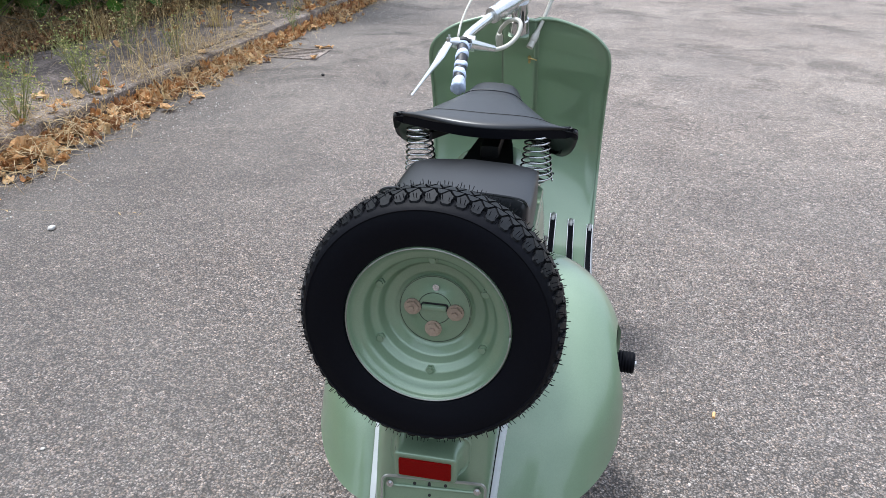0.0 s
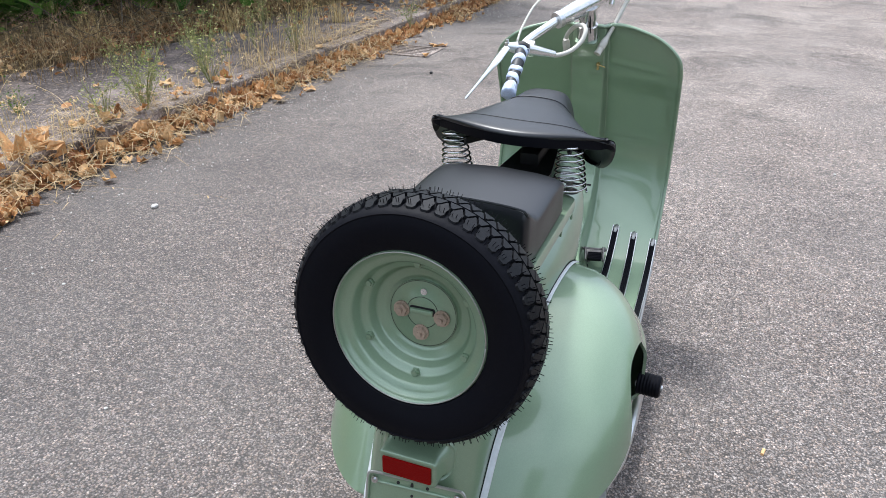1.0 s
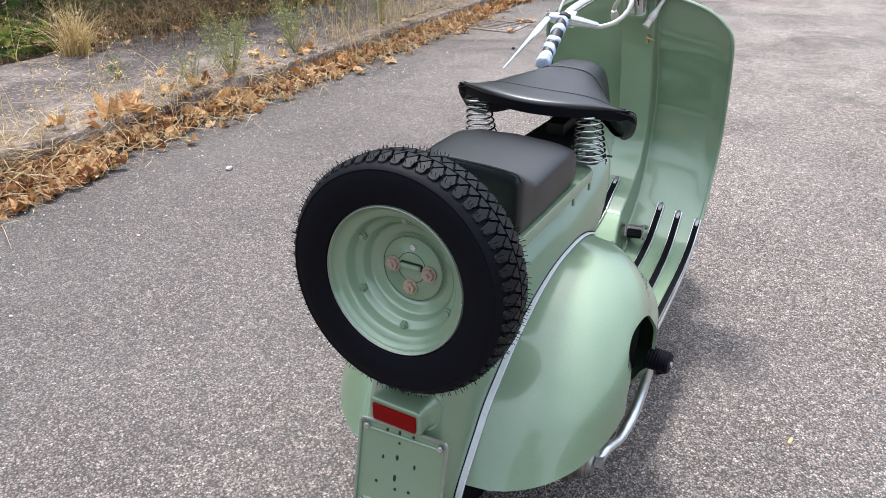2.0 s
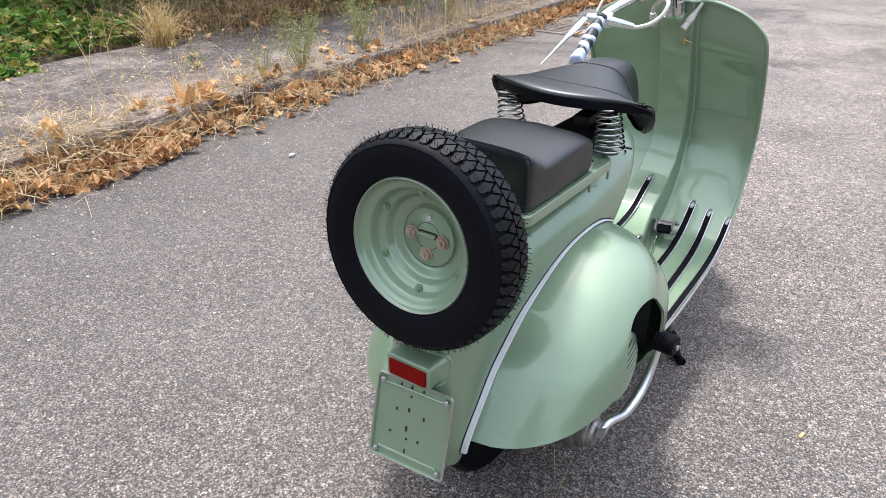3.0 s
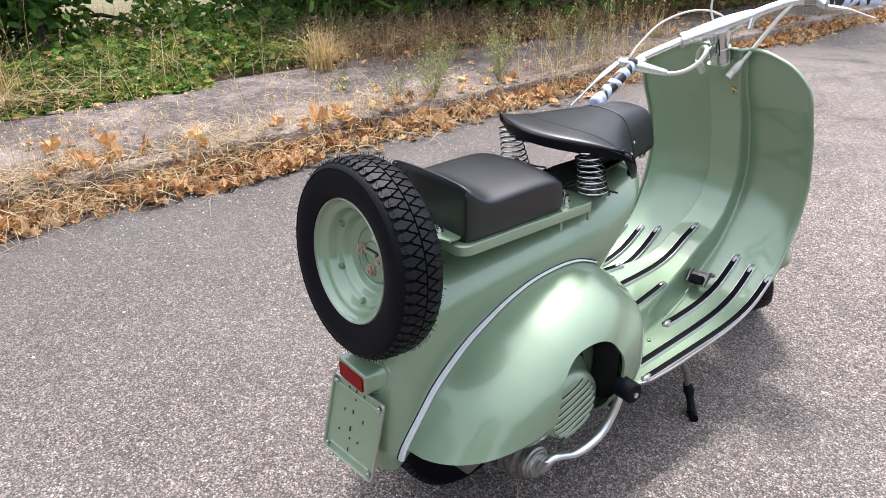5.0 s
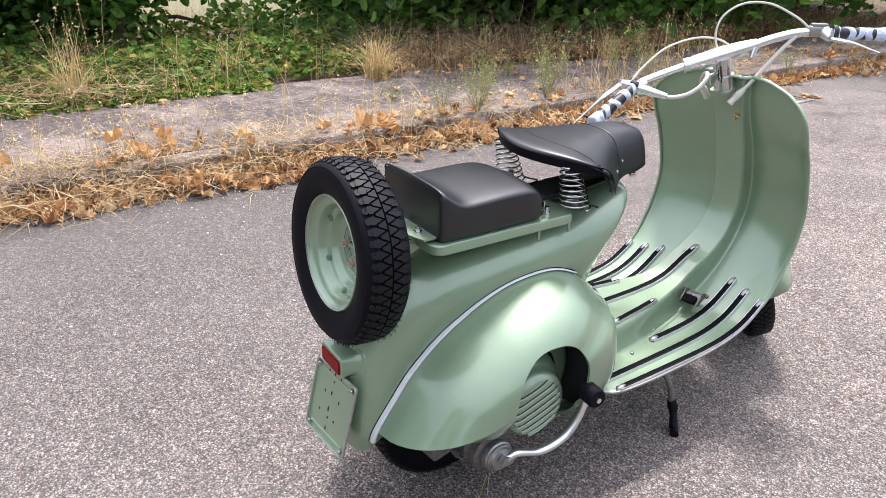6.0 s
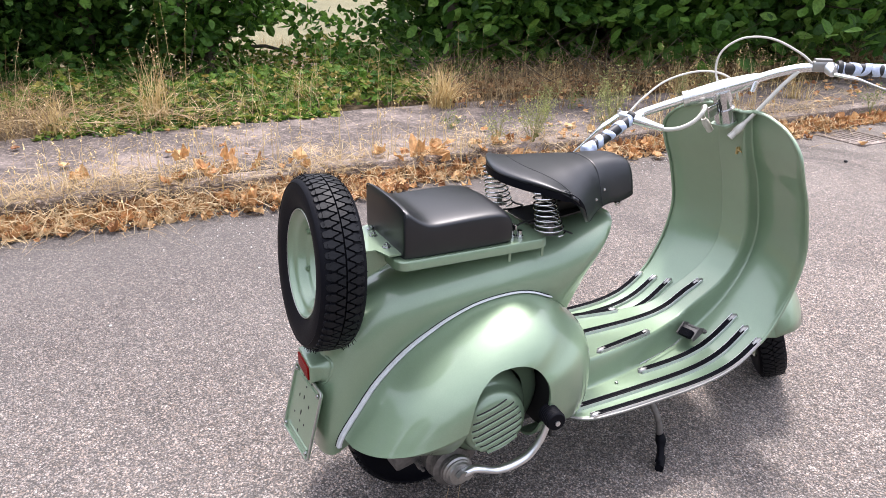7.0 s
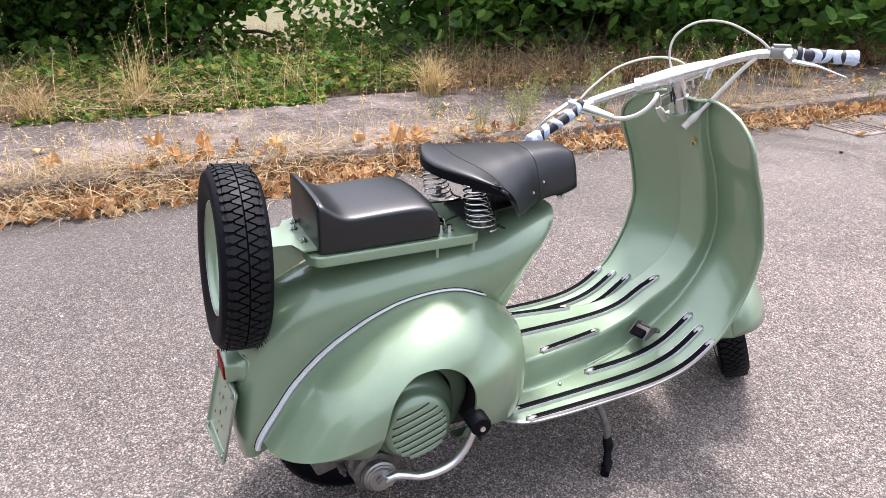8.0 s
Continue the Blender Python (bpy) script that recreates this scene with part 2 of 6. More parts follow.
M_COPPER = plain("plated_brass", (0.4, 0.315, 0.25), 0.45, 0.6, vary=0.3, grain=200)
M_BRASS = plain("yellow_brass", (0.55, 0.4, 0.17), 0.35, 0.85, vary=0.25, grain=200)
M_RED = plain("red_reflector", (0.17, 0.0016, 0.001), 0.4, vary=0.2, grain=400, relief=0.001, spec=0.08)
M_STRAP = plain("black_tape", (0.015, 0.016, 0.02), 0.5, vary=0.2)
M_WRAP = plain("pale_blue_wrap", (0.5, 0.57, 0.72), 0.6, vary=0.25, grain=220, relief=0.003)
M_FILTER = plain("filter_paper", (0.72, 0.43, 0.2), 0.75, vary=0.3, grain=600)
M_DRYLEAF = leafy("dry_leaf", [(0.21, 0.09, 0.038), (0.4, 0.19, 0.075), (0.55, 0.3, 0.125), (0.62, 0.39, 0.185), (0.66, 0.46, 0.25)], 0.65, 0.15)
M_OLDLEAF = leafy("old_leaf", [(0.09, 0.042, 0.02), (0.18, 0.085, 0.038), (0.3, 0.15, 0.065), (0.42, 0.24, 0.11)], 0.75, 0.1)
M_BRUSH = leafy("dead_grass", [(0.1, 0.065, 0.03), (0.2, 0.13, 0.06), (0.34, 0.23, 0.11), (0.46, 0.34, 0.18)], 0.65, 0.2)
M_STRAW = leafy("straw", [(0.3, 0.19, 0.08), (0.46, 0.32, 0.15), (0.55, 0.41, 0.21), (0.62, 0.5, 0.3)], 0.6, 0.2)
M_HAY = leafy("bleached_straw", [(0.28, 0.185, 0.085), (0.43, 0.31, 0.155), (0.57, 0.45, 0.27)], 0.55, 0.25)
M_TUFT = leafy("golden_straw", [(0.42, 0.29, 0.11), (0.58, 0.43, 0.19), (0.72, 0.58, 0.32)], 0.5, 0.35)
M_IVY = leafy("ivy_leaf", [(0.033, 0.085, 0.012), (0.062, 0.148, 0.019), (0.118, 0.215, 0.03), (0.19, 0.24, 0.041), (0.31, 0.23, 0.065)], 0.6, 0.35, 0.18)
M_LEAF = leafy("tree_leaf", [(0.025, 0.067, 0.011), (0.05, 0.127, 0.019), (0.09, 0.2, 0.031), (0.17, 0.3, 0.053)], 0.5, 0.45, 0.22)
# maple leaves: tones darker than tree_leaf, shade on the left trees put into colour
M_SHADED_MAPLE = leafy("shaded_maple_leaf", [(0.018, 0.05, 0.012), (0.034, 0.095, 0.017), (0.062, 0.155, 0.027), (0.13, 0.25, 0.05)], 0.5, 0.42, 0.22)
M_GRASS = leafy("green_grass", [(0.06, 0.14, 0.024), (0.12, 0.22, 0.036), (0.2, 0.27, 0.065)], 0.5, 0.3)
M_WEED = leafy("pale_weed", [(0.16, 0.2, 0.07), (0.3, 0.32, 0.13), (0.45, 0.4, 0.2)], 0.6, 0.25)
M_HERB = leafy("pale_herb", [(0.2, 0.25, 0.07), (0.36, 0.4, 0.13), (0.52, 0.5, 0.2)], 0.6, 0.3)
M_BARK = plain("bark", (0.09, 0.07, 0.05), 0.9, vary=0.4, grain=25, relief=0.02)
M_STONE = plain("pebble", (0.5, 0.48, 0.45), 0.8, vary=0.3, grain=80, relief=0.003)


# ---- mesh helpers ----
def part(name, bm, material, parent=None, label="", smooth=True, sharp=35):
    me = bpy.data.meshes.new(name)
    bmesh.ops.recalc_face_normals(bm, faces=bm.faces[:])
    bm.to_mesh(me)
    bm.free()
    return finish(name, me, material, parent, label, smooth, sharp)


def finish(name, me, material, parent=None, label="", smooth=True, sharp=35):
    me.materials.append(material)
    if smooth:
        me.polygons.foreach_set("use_smooth", [True] * len(me.polygons))
        if sharp:
            me.set_sharp_from_angle(angle=radians(sharp))
    ob = new(name, me)
    if parent is not None:
        ob.parent = parent
    if label:
        ob["label"] = label
    return ob


def thing(name, label, category, at=(0, 0, 0), group="", kind=""):
    ob = new(name)
    ob.location = at
    ob.empty_display_size = 0.1
    return tagged(ob, label, category, group, kind)


def sub(name, parent, m=None, label=""):
    """An Empty that gathers the pieces of one part."""
    ob = new(name)
    ob.parent = parent
    ob.empty_display_size = 0.05
    if m is not None:
        ob.matrix_local = m
    if label:
        ob["label"] = label
    return ob


def curve_pts(pts, n):
    """Points evenly along a smooth line through pts (any dimension)."""
    p = np.array(pts, float)
    q = np.vstack([2 * p[0] - p[1], p, 2 * p[-1] - p[-2]])
    out = []
    for i in range(len(p) - 1):
        a, b, c, d = q[i:i + 4]
        for t in np.linspace(0, 1, 24, endpoint=False):
            out.append(0.5 * ((2 * b) + (c - a) * t + (2 * a - 5 * b + 4 * c - d) * t * t + (3 * b - a - 3 * c + d) * t ** 3))
    out.append(p[-1])
    out = np.array(out)
    k = min(3, out.shape[1])
    s = np.concatenate([[0], np.cumsum(np.linalg.norm(np.diff(out[:, :k], axis=0), axis=1))])
    u = np.linspace(0, s[-1], n)
    return np.stack([np.interp(u, s, out[:, j]) for j in range(out.shape[1])], 1)


def grid(bm, rows, close_u=False, close_v=False):
    """Quads over rows of points."""
    vs = [[bm.verts.new(p) for p in row] for row in rows]
    nu, nv = len(vs), len(vs[0])
    for i in range(nu if close_u else nu - 1):
        for j in range(nv if close_v else nv - 1):
            f = (vs[i][j], vs[(i + 1) % nu][j], vs[(i + 1) % nu][(j + 1) % nv], vs[i][(j + 1) % nv])
            try:
                bm.faces.new(f)
            except ValueError:
                pass
    return vs


def tube(bm, pts, radius, seg=10, smooth_n=0, squash=None, caps=True):
    """A round bar along pts; radius may be a list. squash: (side, factor) flattens it along an axis."""
    p = curve_pts(pts, smooth_n) if smooth_n else np.array(pts, float)
    n = len(p)
    r = np.interp(np.linspace(0, 1, n), np.linspace(0, 1, len(radius)), radius) if isinstance(radius, (list, tuple)) else [radius] * n
    t = np.gradient(p, axis=0)
    t /= np.linalg.norm(t, axis=1)[:, None] + 1e-12
    up = np.array((0, 0, 1.0)) if abs(t[0][2]) < 0.9 else np.array((1.0, 0, 0))
    side = np.cross(t[0], up)
    side /= np.linalg.norm(side)
    rows = []
    for i in range(n):
        side = side - t[i] * side.dot(t[i])
        side /= np.linalg.norm(side)
        other = np.cross(side, t[i])
        ring = []
        for k in range(seg):
            a = 2 * math.pi * k / seg
            ring.append(tuple(p[i] + r[i] * (math.cos(a) * side + math.sin(a) * other * (squash or 1.0))))
        rows.append(ring)
    vs = grid(bm, rows, close_v=True)
    if caps:
        bm.faces.new(vs[0])
        bm.faces.new(vs[-1])


def lathe(bm, profile, seg=48, m=None):
    """Revolves (radius, height) pairs round the z axis of m."""
    m = m or Matrix()
    rows = []
    for r, h in profile:
        rows.append([tuple(m @ Vector((r * math.cos(2 * math.pi * k / seg), r * math.sin(2 * math.pi * k / seg), h))) for k in range(seg)])
    grid(bm, rows, close_v=True)


def box(bm, size, m=None, bevel=0.0, seg=2):
    made = bmesh.ops.create_cube(bm, size=1.0)["verts"]
    bmesh.ops.scale(bm, vec=size, verts=made)
    if bevel:
        edges = list({e for v in made for e in v.link_edges})
        res = bmesh.ops.bevel(bm, geom=edges, offset=bevel, segments=seg, affect="EDGES", profile=0.5)
        made = list({v for f in res["faces"] for v in f.verts} | {v for v in made if v.is_valid})
    if m is not None:
        bmesh.ops.transform(bm, matrix=m, verts=made)
    return made


def slab(bm, outline, z0, z1, m=None):
    """A plate with the outline (x, y) between two heights."""
    m = m or Matrix()
    lo = [bm.verts.new(m @ Vector((x, y, z0))) for x, y in outline]
    hi = [bm.verts.new(m @ Vector((x, y, z1))) for x, y in outline]
    n = len(lo)
    bm.faces.new(lo[::-1])
    bm.faces.new(hi)
    for i in range(n):
        bm.faces.new((lo[i], lo[(i + 1) % n], hi[(i + 1) % n], hi[i]))


def rounded(w, h, r, n=6, cx=0.0, cy=0.0):
    out = []
    for sx, sy, a0 in ((1, 1, 0), (-1, 1, 90), (-1, -1, 180), (1, -1, 270)):
        for k in range(n + 1):
            a = radians(a0 + 90 * k / n)
            out.append((cx + sx * (w / 2 - r) + r * math.cos(a), cy + sy * (h / 2 - r) + r * math.sin(a)))
    return out


def solid(ob, thickness, offset=-1.0):
    mod = ob.modifiers.new("thickness", "SOLIDIFY")
    mod.thickness, mod.offset = thickness, offset
    return ob


def bake(ob, sharp=35):
    """Applies the modifiers of ob to its mesh."""
    me = bpy.data.meshes.new_from_object(ob.evaluated_get(bpy.context.evaluated_depsgraph_get()))
    ob.modifiers.clear()
    ob.data = me
    me.polygons.foreach_set("use_smooth", [True] * len(me.polygons))
    me.set_sharp_from_angle(angle=radians(sharp))
    return ob


def aim(p, q):
    """A frame at p whose z axis points to q."""
    d = Vector(q) - Vector(p)
    return Matrix.Translation(p) @ d.to_track_quat("Z", "Y").to_matrix().to_4x4()


# ---- ground, road, kerb, pavement ----
KERB_X, PAVE_Z, PAVE_BACK = -2.46, 0.125, -3.95


def sheet_grid(name, x0, x1, y0, y1, nx, ny, height, material, label, category):
    bm = bmesh.new()
    xs, ys = np.linspace(x0, x1, nx), np.linspace(y0, y1, ny)
    grid(bm, [[(x, y, height(x, y)) for y in ys] for x in xs])
    ob = part(name, bm, material, sharp=0)
    return tagged(ob, label, category, kind="structure")


def lumps(x, y, s, a):
    return a * noise.noise(Vector((x * s, y * s, 3.7)))


bm = bmesh.new()
grid(bm, [[(x, y, -0.35) for y in (-3000, -60, -12, 12, 60, 3000)] for x in (-3000, -60, -12, 12, 60, 3000)])
tagged(part("ground", bm, M_FIELD, sharp=0), "dry straw-coloured field ground reaching the horizon", "ground", kind="structure")
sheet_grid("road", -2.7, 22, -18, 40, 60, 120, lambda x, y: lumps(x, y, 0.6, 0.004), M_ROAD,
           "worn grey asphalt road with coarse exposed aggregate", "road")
sheet_grid("bank", -8.2, PAVE_BACK + 0.1, -18, 30, 60, 160,
           lambda x, y: PAVE_Z - 0.04 + lumps(x, y, 1.3, 0.04) - 0.03 * max(0, -4.4 - x), M_SOIL,
           "bare dry soil of the verge under the bushes", "soil")


def pave_edge(y):
    return PAVE_BACK + 0.12 * noise.noise(Vector((y * 0.8, 0.3, 0))) + (0.3 if y > 2.6 else 0.0) * min(1, max(0, y - 2.6))


bm = bmesh.new()
rows = []
for y in np.linspace(-12, 20, 220):
    row = [(KERB_X - 0.15, y, -0.05)]
    for u in np.linspace(0, 1, 26):
        x = (KERB_X - 0.152) * (1 - u) + pave_edge(y) * u
        row.append((x, y, PAVE_Z - 0.006 + lumps(x, y, 2.2, 0.008) + lumps(x, y, 0.5, 0.01)))
    row.append((pave_edge(y) - 0.01, y, -0.05))
    rows.append(row)
grid(bm, rows)
tagged(part("pavement", bm, M_PAVE), "cracked dirty concrete pavement strewn with grit", "pavement", kind="structure")


# ---- the scooter ----
scooter = thing("scooter", "restored vintage motor scooter in glossy pale green, on its centre stand", "scooter")

# central body: ridge line (y, z) paired with the seam line (x, y, z) along the cowls
RIDGE = [(0.018, 0.195), (0.014, 0.26), (0.02, 0.33), (0.036, 0.405), (0.065, 0.48), (0.105, 0.535), (0.152, 0.566), (0.228, 0.592),
         (0.35, 0.612), (0.47, 0.63), (0.59, 0.645), (0.7, 0.656), (0.785, 0.662), (0.8, 0.648), (0.764, 0.585), (0.726, 0.522),
         (0.686, 0.45), (0.654, 0.38), (0.642, 0.31), (0.638, 0.24)]
SEAM = [(0.088, 0.052, 0.205), (0.093, 0.06, 0.25), (0.097, 0.105, 0.32), (0.1, 0.14, 0.37), (0.105, 0.185, 0.418), (0.108, 0.225, 0.45),
        (0.112, 0.265, 0.476), (0.116, 0.315, 0.503), (0.121, 0.38, 0.527), (0.127, 0.45, 0.538), (0.131, 0.505, 0.535), (0.135, 0.552, 0.518),
        (0.138, 0.59, 0.495), (0.14, 0.612, 0.475), (0.142, 0.632, 0.45), (0.145, 0.648, 0.42), (0.15, 0.657, 0.385), (0.155, 0.66, 0.34),
        (0.16, 0.655, 0.295), (0.16, 0.645, 0.24)]
# the body's own edge: it leaves the seam towards the front and narrows to the pillar
EDGE = SEAM[:10] + [(0.13, 0.504, 0.535), (0.132, 0.548, 0.519), (0.127, 0.58, 0.497), (0.113, 0.6, 0.475), (0.098, 0.606, 0.447), (0.087, 0.604, 0.41),
                    (0.081, 0.598, 0.37), (0.08, 0.598, 0.33), (0.08, 0.596, 0.29), (0.08, 0.594, 0.24)]
ROUND = [2.6, 2.6, 2.6, 2.5, 2.4, 2.3, 2.3, 2.3, 2.3, 2.3, 2.3, 2.4, 2.6, 2.6, 2.6, 2.8, 2.8, 2.8, 2.8, 2.8]


def body_rows(n=110, m=14):
    both = curve_pts([(y, z, *s, k) for (y, z), s, k in zip(RIDGE, EDGE, ROUND)], n)
    rows = []
    for y, z, ex, ey, ez, k in both:
        row = []
        for j in range(-m, m + 1):
            a = abs(j) / m * math.pi / 2
            fx, fd = math.sin(a) ** (2 / k), 1 - math.cos(a) ** (2 / k)
            row.append((math.copysign(ex * fx, j), y + (ey - y) * fd, z + (ez - z) * fd))
        # the shell goes on inwards, out of sight behind the cowls
        first, last = row[0], row[-1]
        for px, side in ((first, -1), (last, 1)):
            q = (side * 0.07, px[1] + (0.36 - px[1]) * 0.25, px[2] + (0.3 - px[2]) * 0.3)
            row = [q] + row if side < 0 else row + [q]
        rows.append(row)
    return rows


bm = bmesh.new()
grid(bm, body_rows())
body = part("body", bm, M_PAINT, scooter, "glossy pale green pressed steel body", sharp=40)


def step(a, b, v):
    u = min(1.0, max(0.0, (v - a) / (b - a)))
    return u * u * (3 - 2 * u)


# side cowls
def seam_line(n):
    return curve_pts(SEAM, n)


LOOP = [(y, z, x - 0.003 - 0.065 * step(0.56, 0.64, y)) for x, y, z in SEAM[1:]] + [(0.625, 0.23, 0.12), (0.56, 0.226, 0.19), (0.46, 0.223, 0.208), (0.36, 0.223, 0.204), (0.26, 0.227, 0.19), (0.18, 0.233, 0.16), (0.11, 0.241, 0.122)]
CY, CZ = 0.315, 0.36
SEAM_FRONT = [(y, z) for _, y, z in SEAM[12:]]


def cowl_bm(side, n=150, m=34, bulge=0.31):
    loop = curve_pts(LOOP + LOOP[:1], n + 1)[:-1]
    rows = []
    for i in range(m + 1):
        rho = i / m
        ring = []
        for y, z, edge in loop:
            low = step(0.3, 0.22, z) * step(0.05, 0.17, y)
            edge -= (0.31 - bulge) * low
            full = bulge - edge
            nose = step(0.56, 0.65, y) * step(0.53, 0.44, z)
            k = 2.5 - (0.55 if side > 0 else 1.15) * low + 1.1 * nose
            f = max(0.0, 1 - rho ** k) ** (1 / 1.9)
            ring.append((side * (edge + full * f), CY + (y + 0.018 * nose - CY) * rho, CZ + (z - CZ) * rho))
        rows.append(ring)
    bm = bmesh.new()
    grid(bm, rows[1:], close_v=True)
    c = bm.verts.new((side * bulge, CY, CZ))
    bm.verts.ensure_lookup_table()
    for j in range(n):
        bm.faces.new((bm.verts[j], bm.verts[(j + 1) % n], c))
    return bm


# added black panels close the hollow cowls and stand for the shade inside
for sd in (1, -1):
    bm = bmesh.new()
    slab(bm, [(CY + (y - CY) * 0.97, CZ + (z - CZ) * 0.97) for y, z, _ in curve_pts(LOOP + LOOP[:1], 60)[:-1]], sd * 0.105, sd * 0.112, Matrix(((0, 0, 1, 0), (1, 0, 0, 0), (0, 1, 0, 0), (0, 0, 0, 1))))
    part("shade_wall", bm, M_DARK, scooter, "added black panel standing for the shade inside the engine bay")
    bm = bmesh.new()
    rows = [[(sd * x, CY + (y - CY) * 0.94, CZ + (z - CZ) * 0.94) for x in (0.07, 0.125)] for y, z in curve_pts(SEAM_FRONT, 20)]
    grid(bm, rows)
    solid(part("shade_baffle", bm, M_DARK, scooter, "added black strip standing for the shade behind the cowl front"), 0.003)


def cut(ob, cutter):
    mod = ob.modifiers.new("cut", "BOOLEAN")
    mod.operation, mod.object, mod.solver = "DIFFERENCE", cutter, "EXACT"
    bpy.context.view_layer.update()
    bake(ob)
    bpy.data.objects.remove(cutter)


cowl_r = part("side_cowl", cowl_bm(1), M_PAINT, scooter, "bulbous green engine cowl with an arched cut-out")
solid(cowl_r, 0.006)
bpy.context.view_layer.update()
bake(cowl_r)
ARCH = [(0.452, 0.16), (0.455, 0.3), (0.466, 0.35), (0.466, 0.385), (0.452, 0.42), (0.425, 0.445), (0.39, 0.455), (0.345, 0.45), (0.31, 0.428),
        (0.285, 0.395), (0.268, 0.345), (0.256, 0.3), (0.24, 0.262), (0.215, 0.235), (0.19, 0.16)]
bm = bmesh.new()
slab(bm, [tuple(p) for p in curve_pts(ARCH, 70)], 0.18, 0.4, Matrix(((0, 0, 1, 0), (1, 0, 0, 0), (0, 1, 0, 0), (0, 0, 0, 1))))
cut(cowl_r, part("cutter", bm, M_PAINT))
cowl_l = part("side_cowl", cowl_bm(-1, bulge=0.25), M_PAINT, scooter, "bulbous green side cowl")
solid(cowl_l, 0.006)
for ob, side in ((cowl_r, 1), (cowl_l, -1)):
    bm = bmesh.new()
    line = seam_line(90)
    line[:, 0] = side * (line[:, 0] + 0.004 - 0.06 * np.array([step(0.55, 0.63, v) for v in line[:, 1]]))
    rows, dark = [], []
    for i, p in enumerate(line[2:84]):
        q = line[i + 4] - line[i]
        t = np.array((0, q[1], q[2])) / math.hypot(q[1], q[2])
        nrm = np.array((0, -t[2], t[1]))
        p = p + nrm * 0.003
        w = 0.0054 * (1.0 - 0.62 * min(1, i / 40))
        out = 0.0055 * (1 - step(18, 44, i))
        rows.append([tuple(p + nrm * w * a + np.array((side * (b + out), 0, 0))) for a, b in ((-1, -0.008), (-0.85, 0.001), (0, 0.0025), (0.85, 0.001), (1, -0.008))])
        dark.append(tuple(p + nrm * (w + 0.0008) + np.array((-side * 0.004, 0, 0))))
    grid(bm, rows)
    # dark line drawn for the shadow gap beside the trim strip
    bd = bmesh.new()
    tube(bd, dark, 0.0009, 6)
    part("gap_shade", bd, M_RUBBER, ob, "thin dark line standing for the shadow gap along the seam", sharp=0)
    part("trim_strip", bm, M_TRIM, ob, "pale grey trim strip along the cowl seam")

# footboard and leg shield: one sheet along (y, z, half width)
SHEET = [(0.575, 0.233, 0.215), (0.62, 0.231, 0.25), (0.7, 0.23, 0.258), (0.82, 0.23, 0.257), (0.94, 0.232, 0.254), (1.03, 0.241, 0.251),
         (1.1, 0.262, 0.249), (1.16, 0.3, 0.247), (1.2, 0.335, 0.246), (1.235, 0.385, 0.246), (1.26, 0.44, 0.246), (1.275, 0.5, 0.246),
         (1.278, 0.55, 0.246), (1.266, 0.61, 0.246), (1.245, 0.68, 0.2465), (1.22, 0.735, 0.247), (1.203, 0.78, 0.2455), (1.196, 0.81, 0.236),
         (1.191, 0.838, 0.208), (1.189, 0.858, 0.172), (1.188, 0.871, 0.125), (1.187, 0.878, 0.07), (1.187, 0.88, 0.012)]
SHEET_N = 170
SHEET_P = curve_pts(SHEET, SHEET_N)


def sheet_at(i, x):
    """Point and normal of the sheet at row i (may be fractional) and offset x."""
    i = min(max(i, 0.0), SHEET_N - 1.001)
    k, f = int(i), i - int(i)
    y, z, w = SHEET_P[k] * (1 - f) + SHEET_P[k + 1] * f
    d = SHEET_P[min(k + 2, SHEET_N - 1)] - SHEET_P[max(k - 1, 0)]
    ln = math.hypot(d[0], d[1])
    ny, nz = -d[1] / ln, d[0] / ln
    up = step(0.3, 0.5, z)
    wt = float(np.interp(y, (0.6, 0.72, 0.82, 0.945, 1.03, 1.12), (0.15, 0.14, 0.125, 0.096, 0.075, 0.062))) if z < 0.3 else 0.062 + (0.05 - 0.062) * step(0.3, 0.5, z)
    ht = 0.07 if z < 0.26 else 0.07 + (0.045 - 0.07) * step(0.26, 0.42, z) - 0.02 * step(0.55, 0.85, z)
    a = abs(x) / wt
    hump = ht * (1 - step(0.8 + 0.05 * up, 1.0, a))
    roll = 0.006 * step(0.86, 1.0, abs(x) / max(w, 0.02)) * step(0.3, 0.4, z)
    dish = 0.04 * up * max(0.0, 1 - (x / 0.246) ** 2) * (1 - 0.1 * step(0.8, 0.886, z))
    off = hump - dish + roll
    return Vector((x, y + ny * off, z + nz * off)), Vector((0, ny, nz))


def row_of(y=None, z=None):
    if z is not None:
        return float(np.interp(z, SHEET_P[40:, 1], np.arange(40, SHEET_N)))
    return float(np.interp(y, SHEET_P[:80, 0], np.arange(80)))


bm = bmesh.new()
US = np.concatenate([-np.linspace(1, 0.62, 8)[:-1], np.linspace(-0.62, 0.62, 121), np.linspace(0.62, 1, 8)[1:]])
grid(bm, [[tuple(sheet_at(i, u * SHEET_P[i][2])[0]) for u in US] for i in range(SHEET_N)])
shield = part("leg_shield", bm, M_PAINT, scooter, "green pressed steel footboard and leg shield", sharp=0)
solid(shield, 0.005, 1.0)

bm = bmesh.new()
right = [sheet_at(i, SHEET_P[i][2])[0] for i in range(SHEET_N)]
left = [sheet_at(i, -SHEET_P[i][2])[0] for i in range(SHEET_N)]
cutrow = int(row_of(z=0.31))
tube(bm, [tuple(p) for p in right[cutrow:] + left[cutrow:][::-1]], 0.0042, 8)
part("edge_bead", bm, M_PAINT, shield, "rolled green edge of the leg shield")
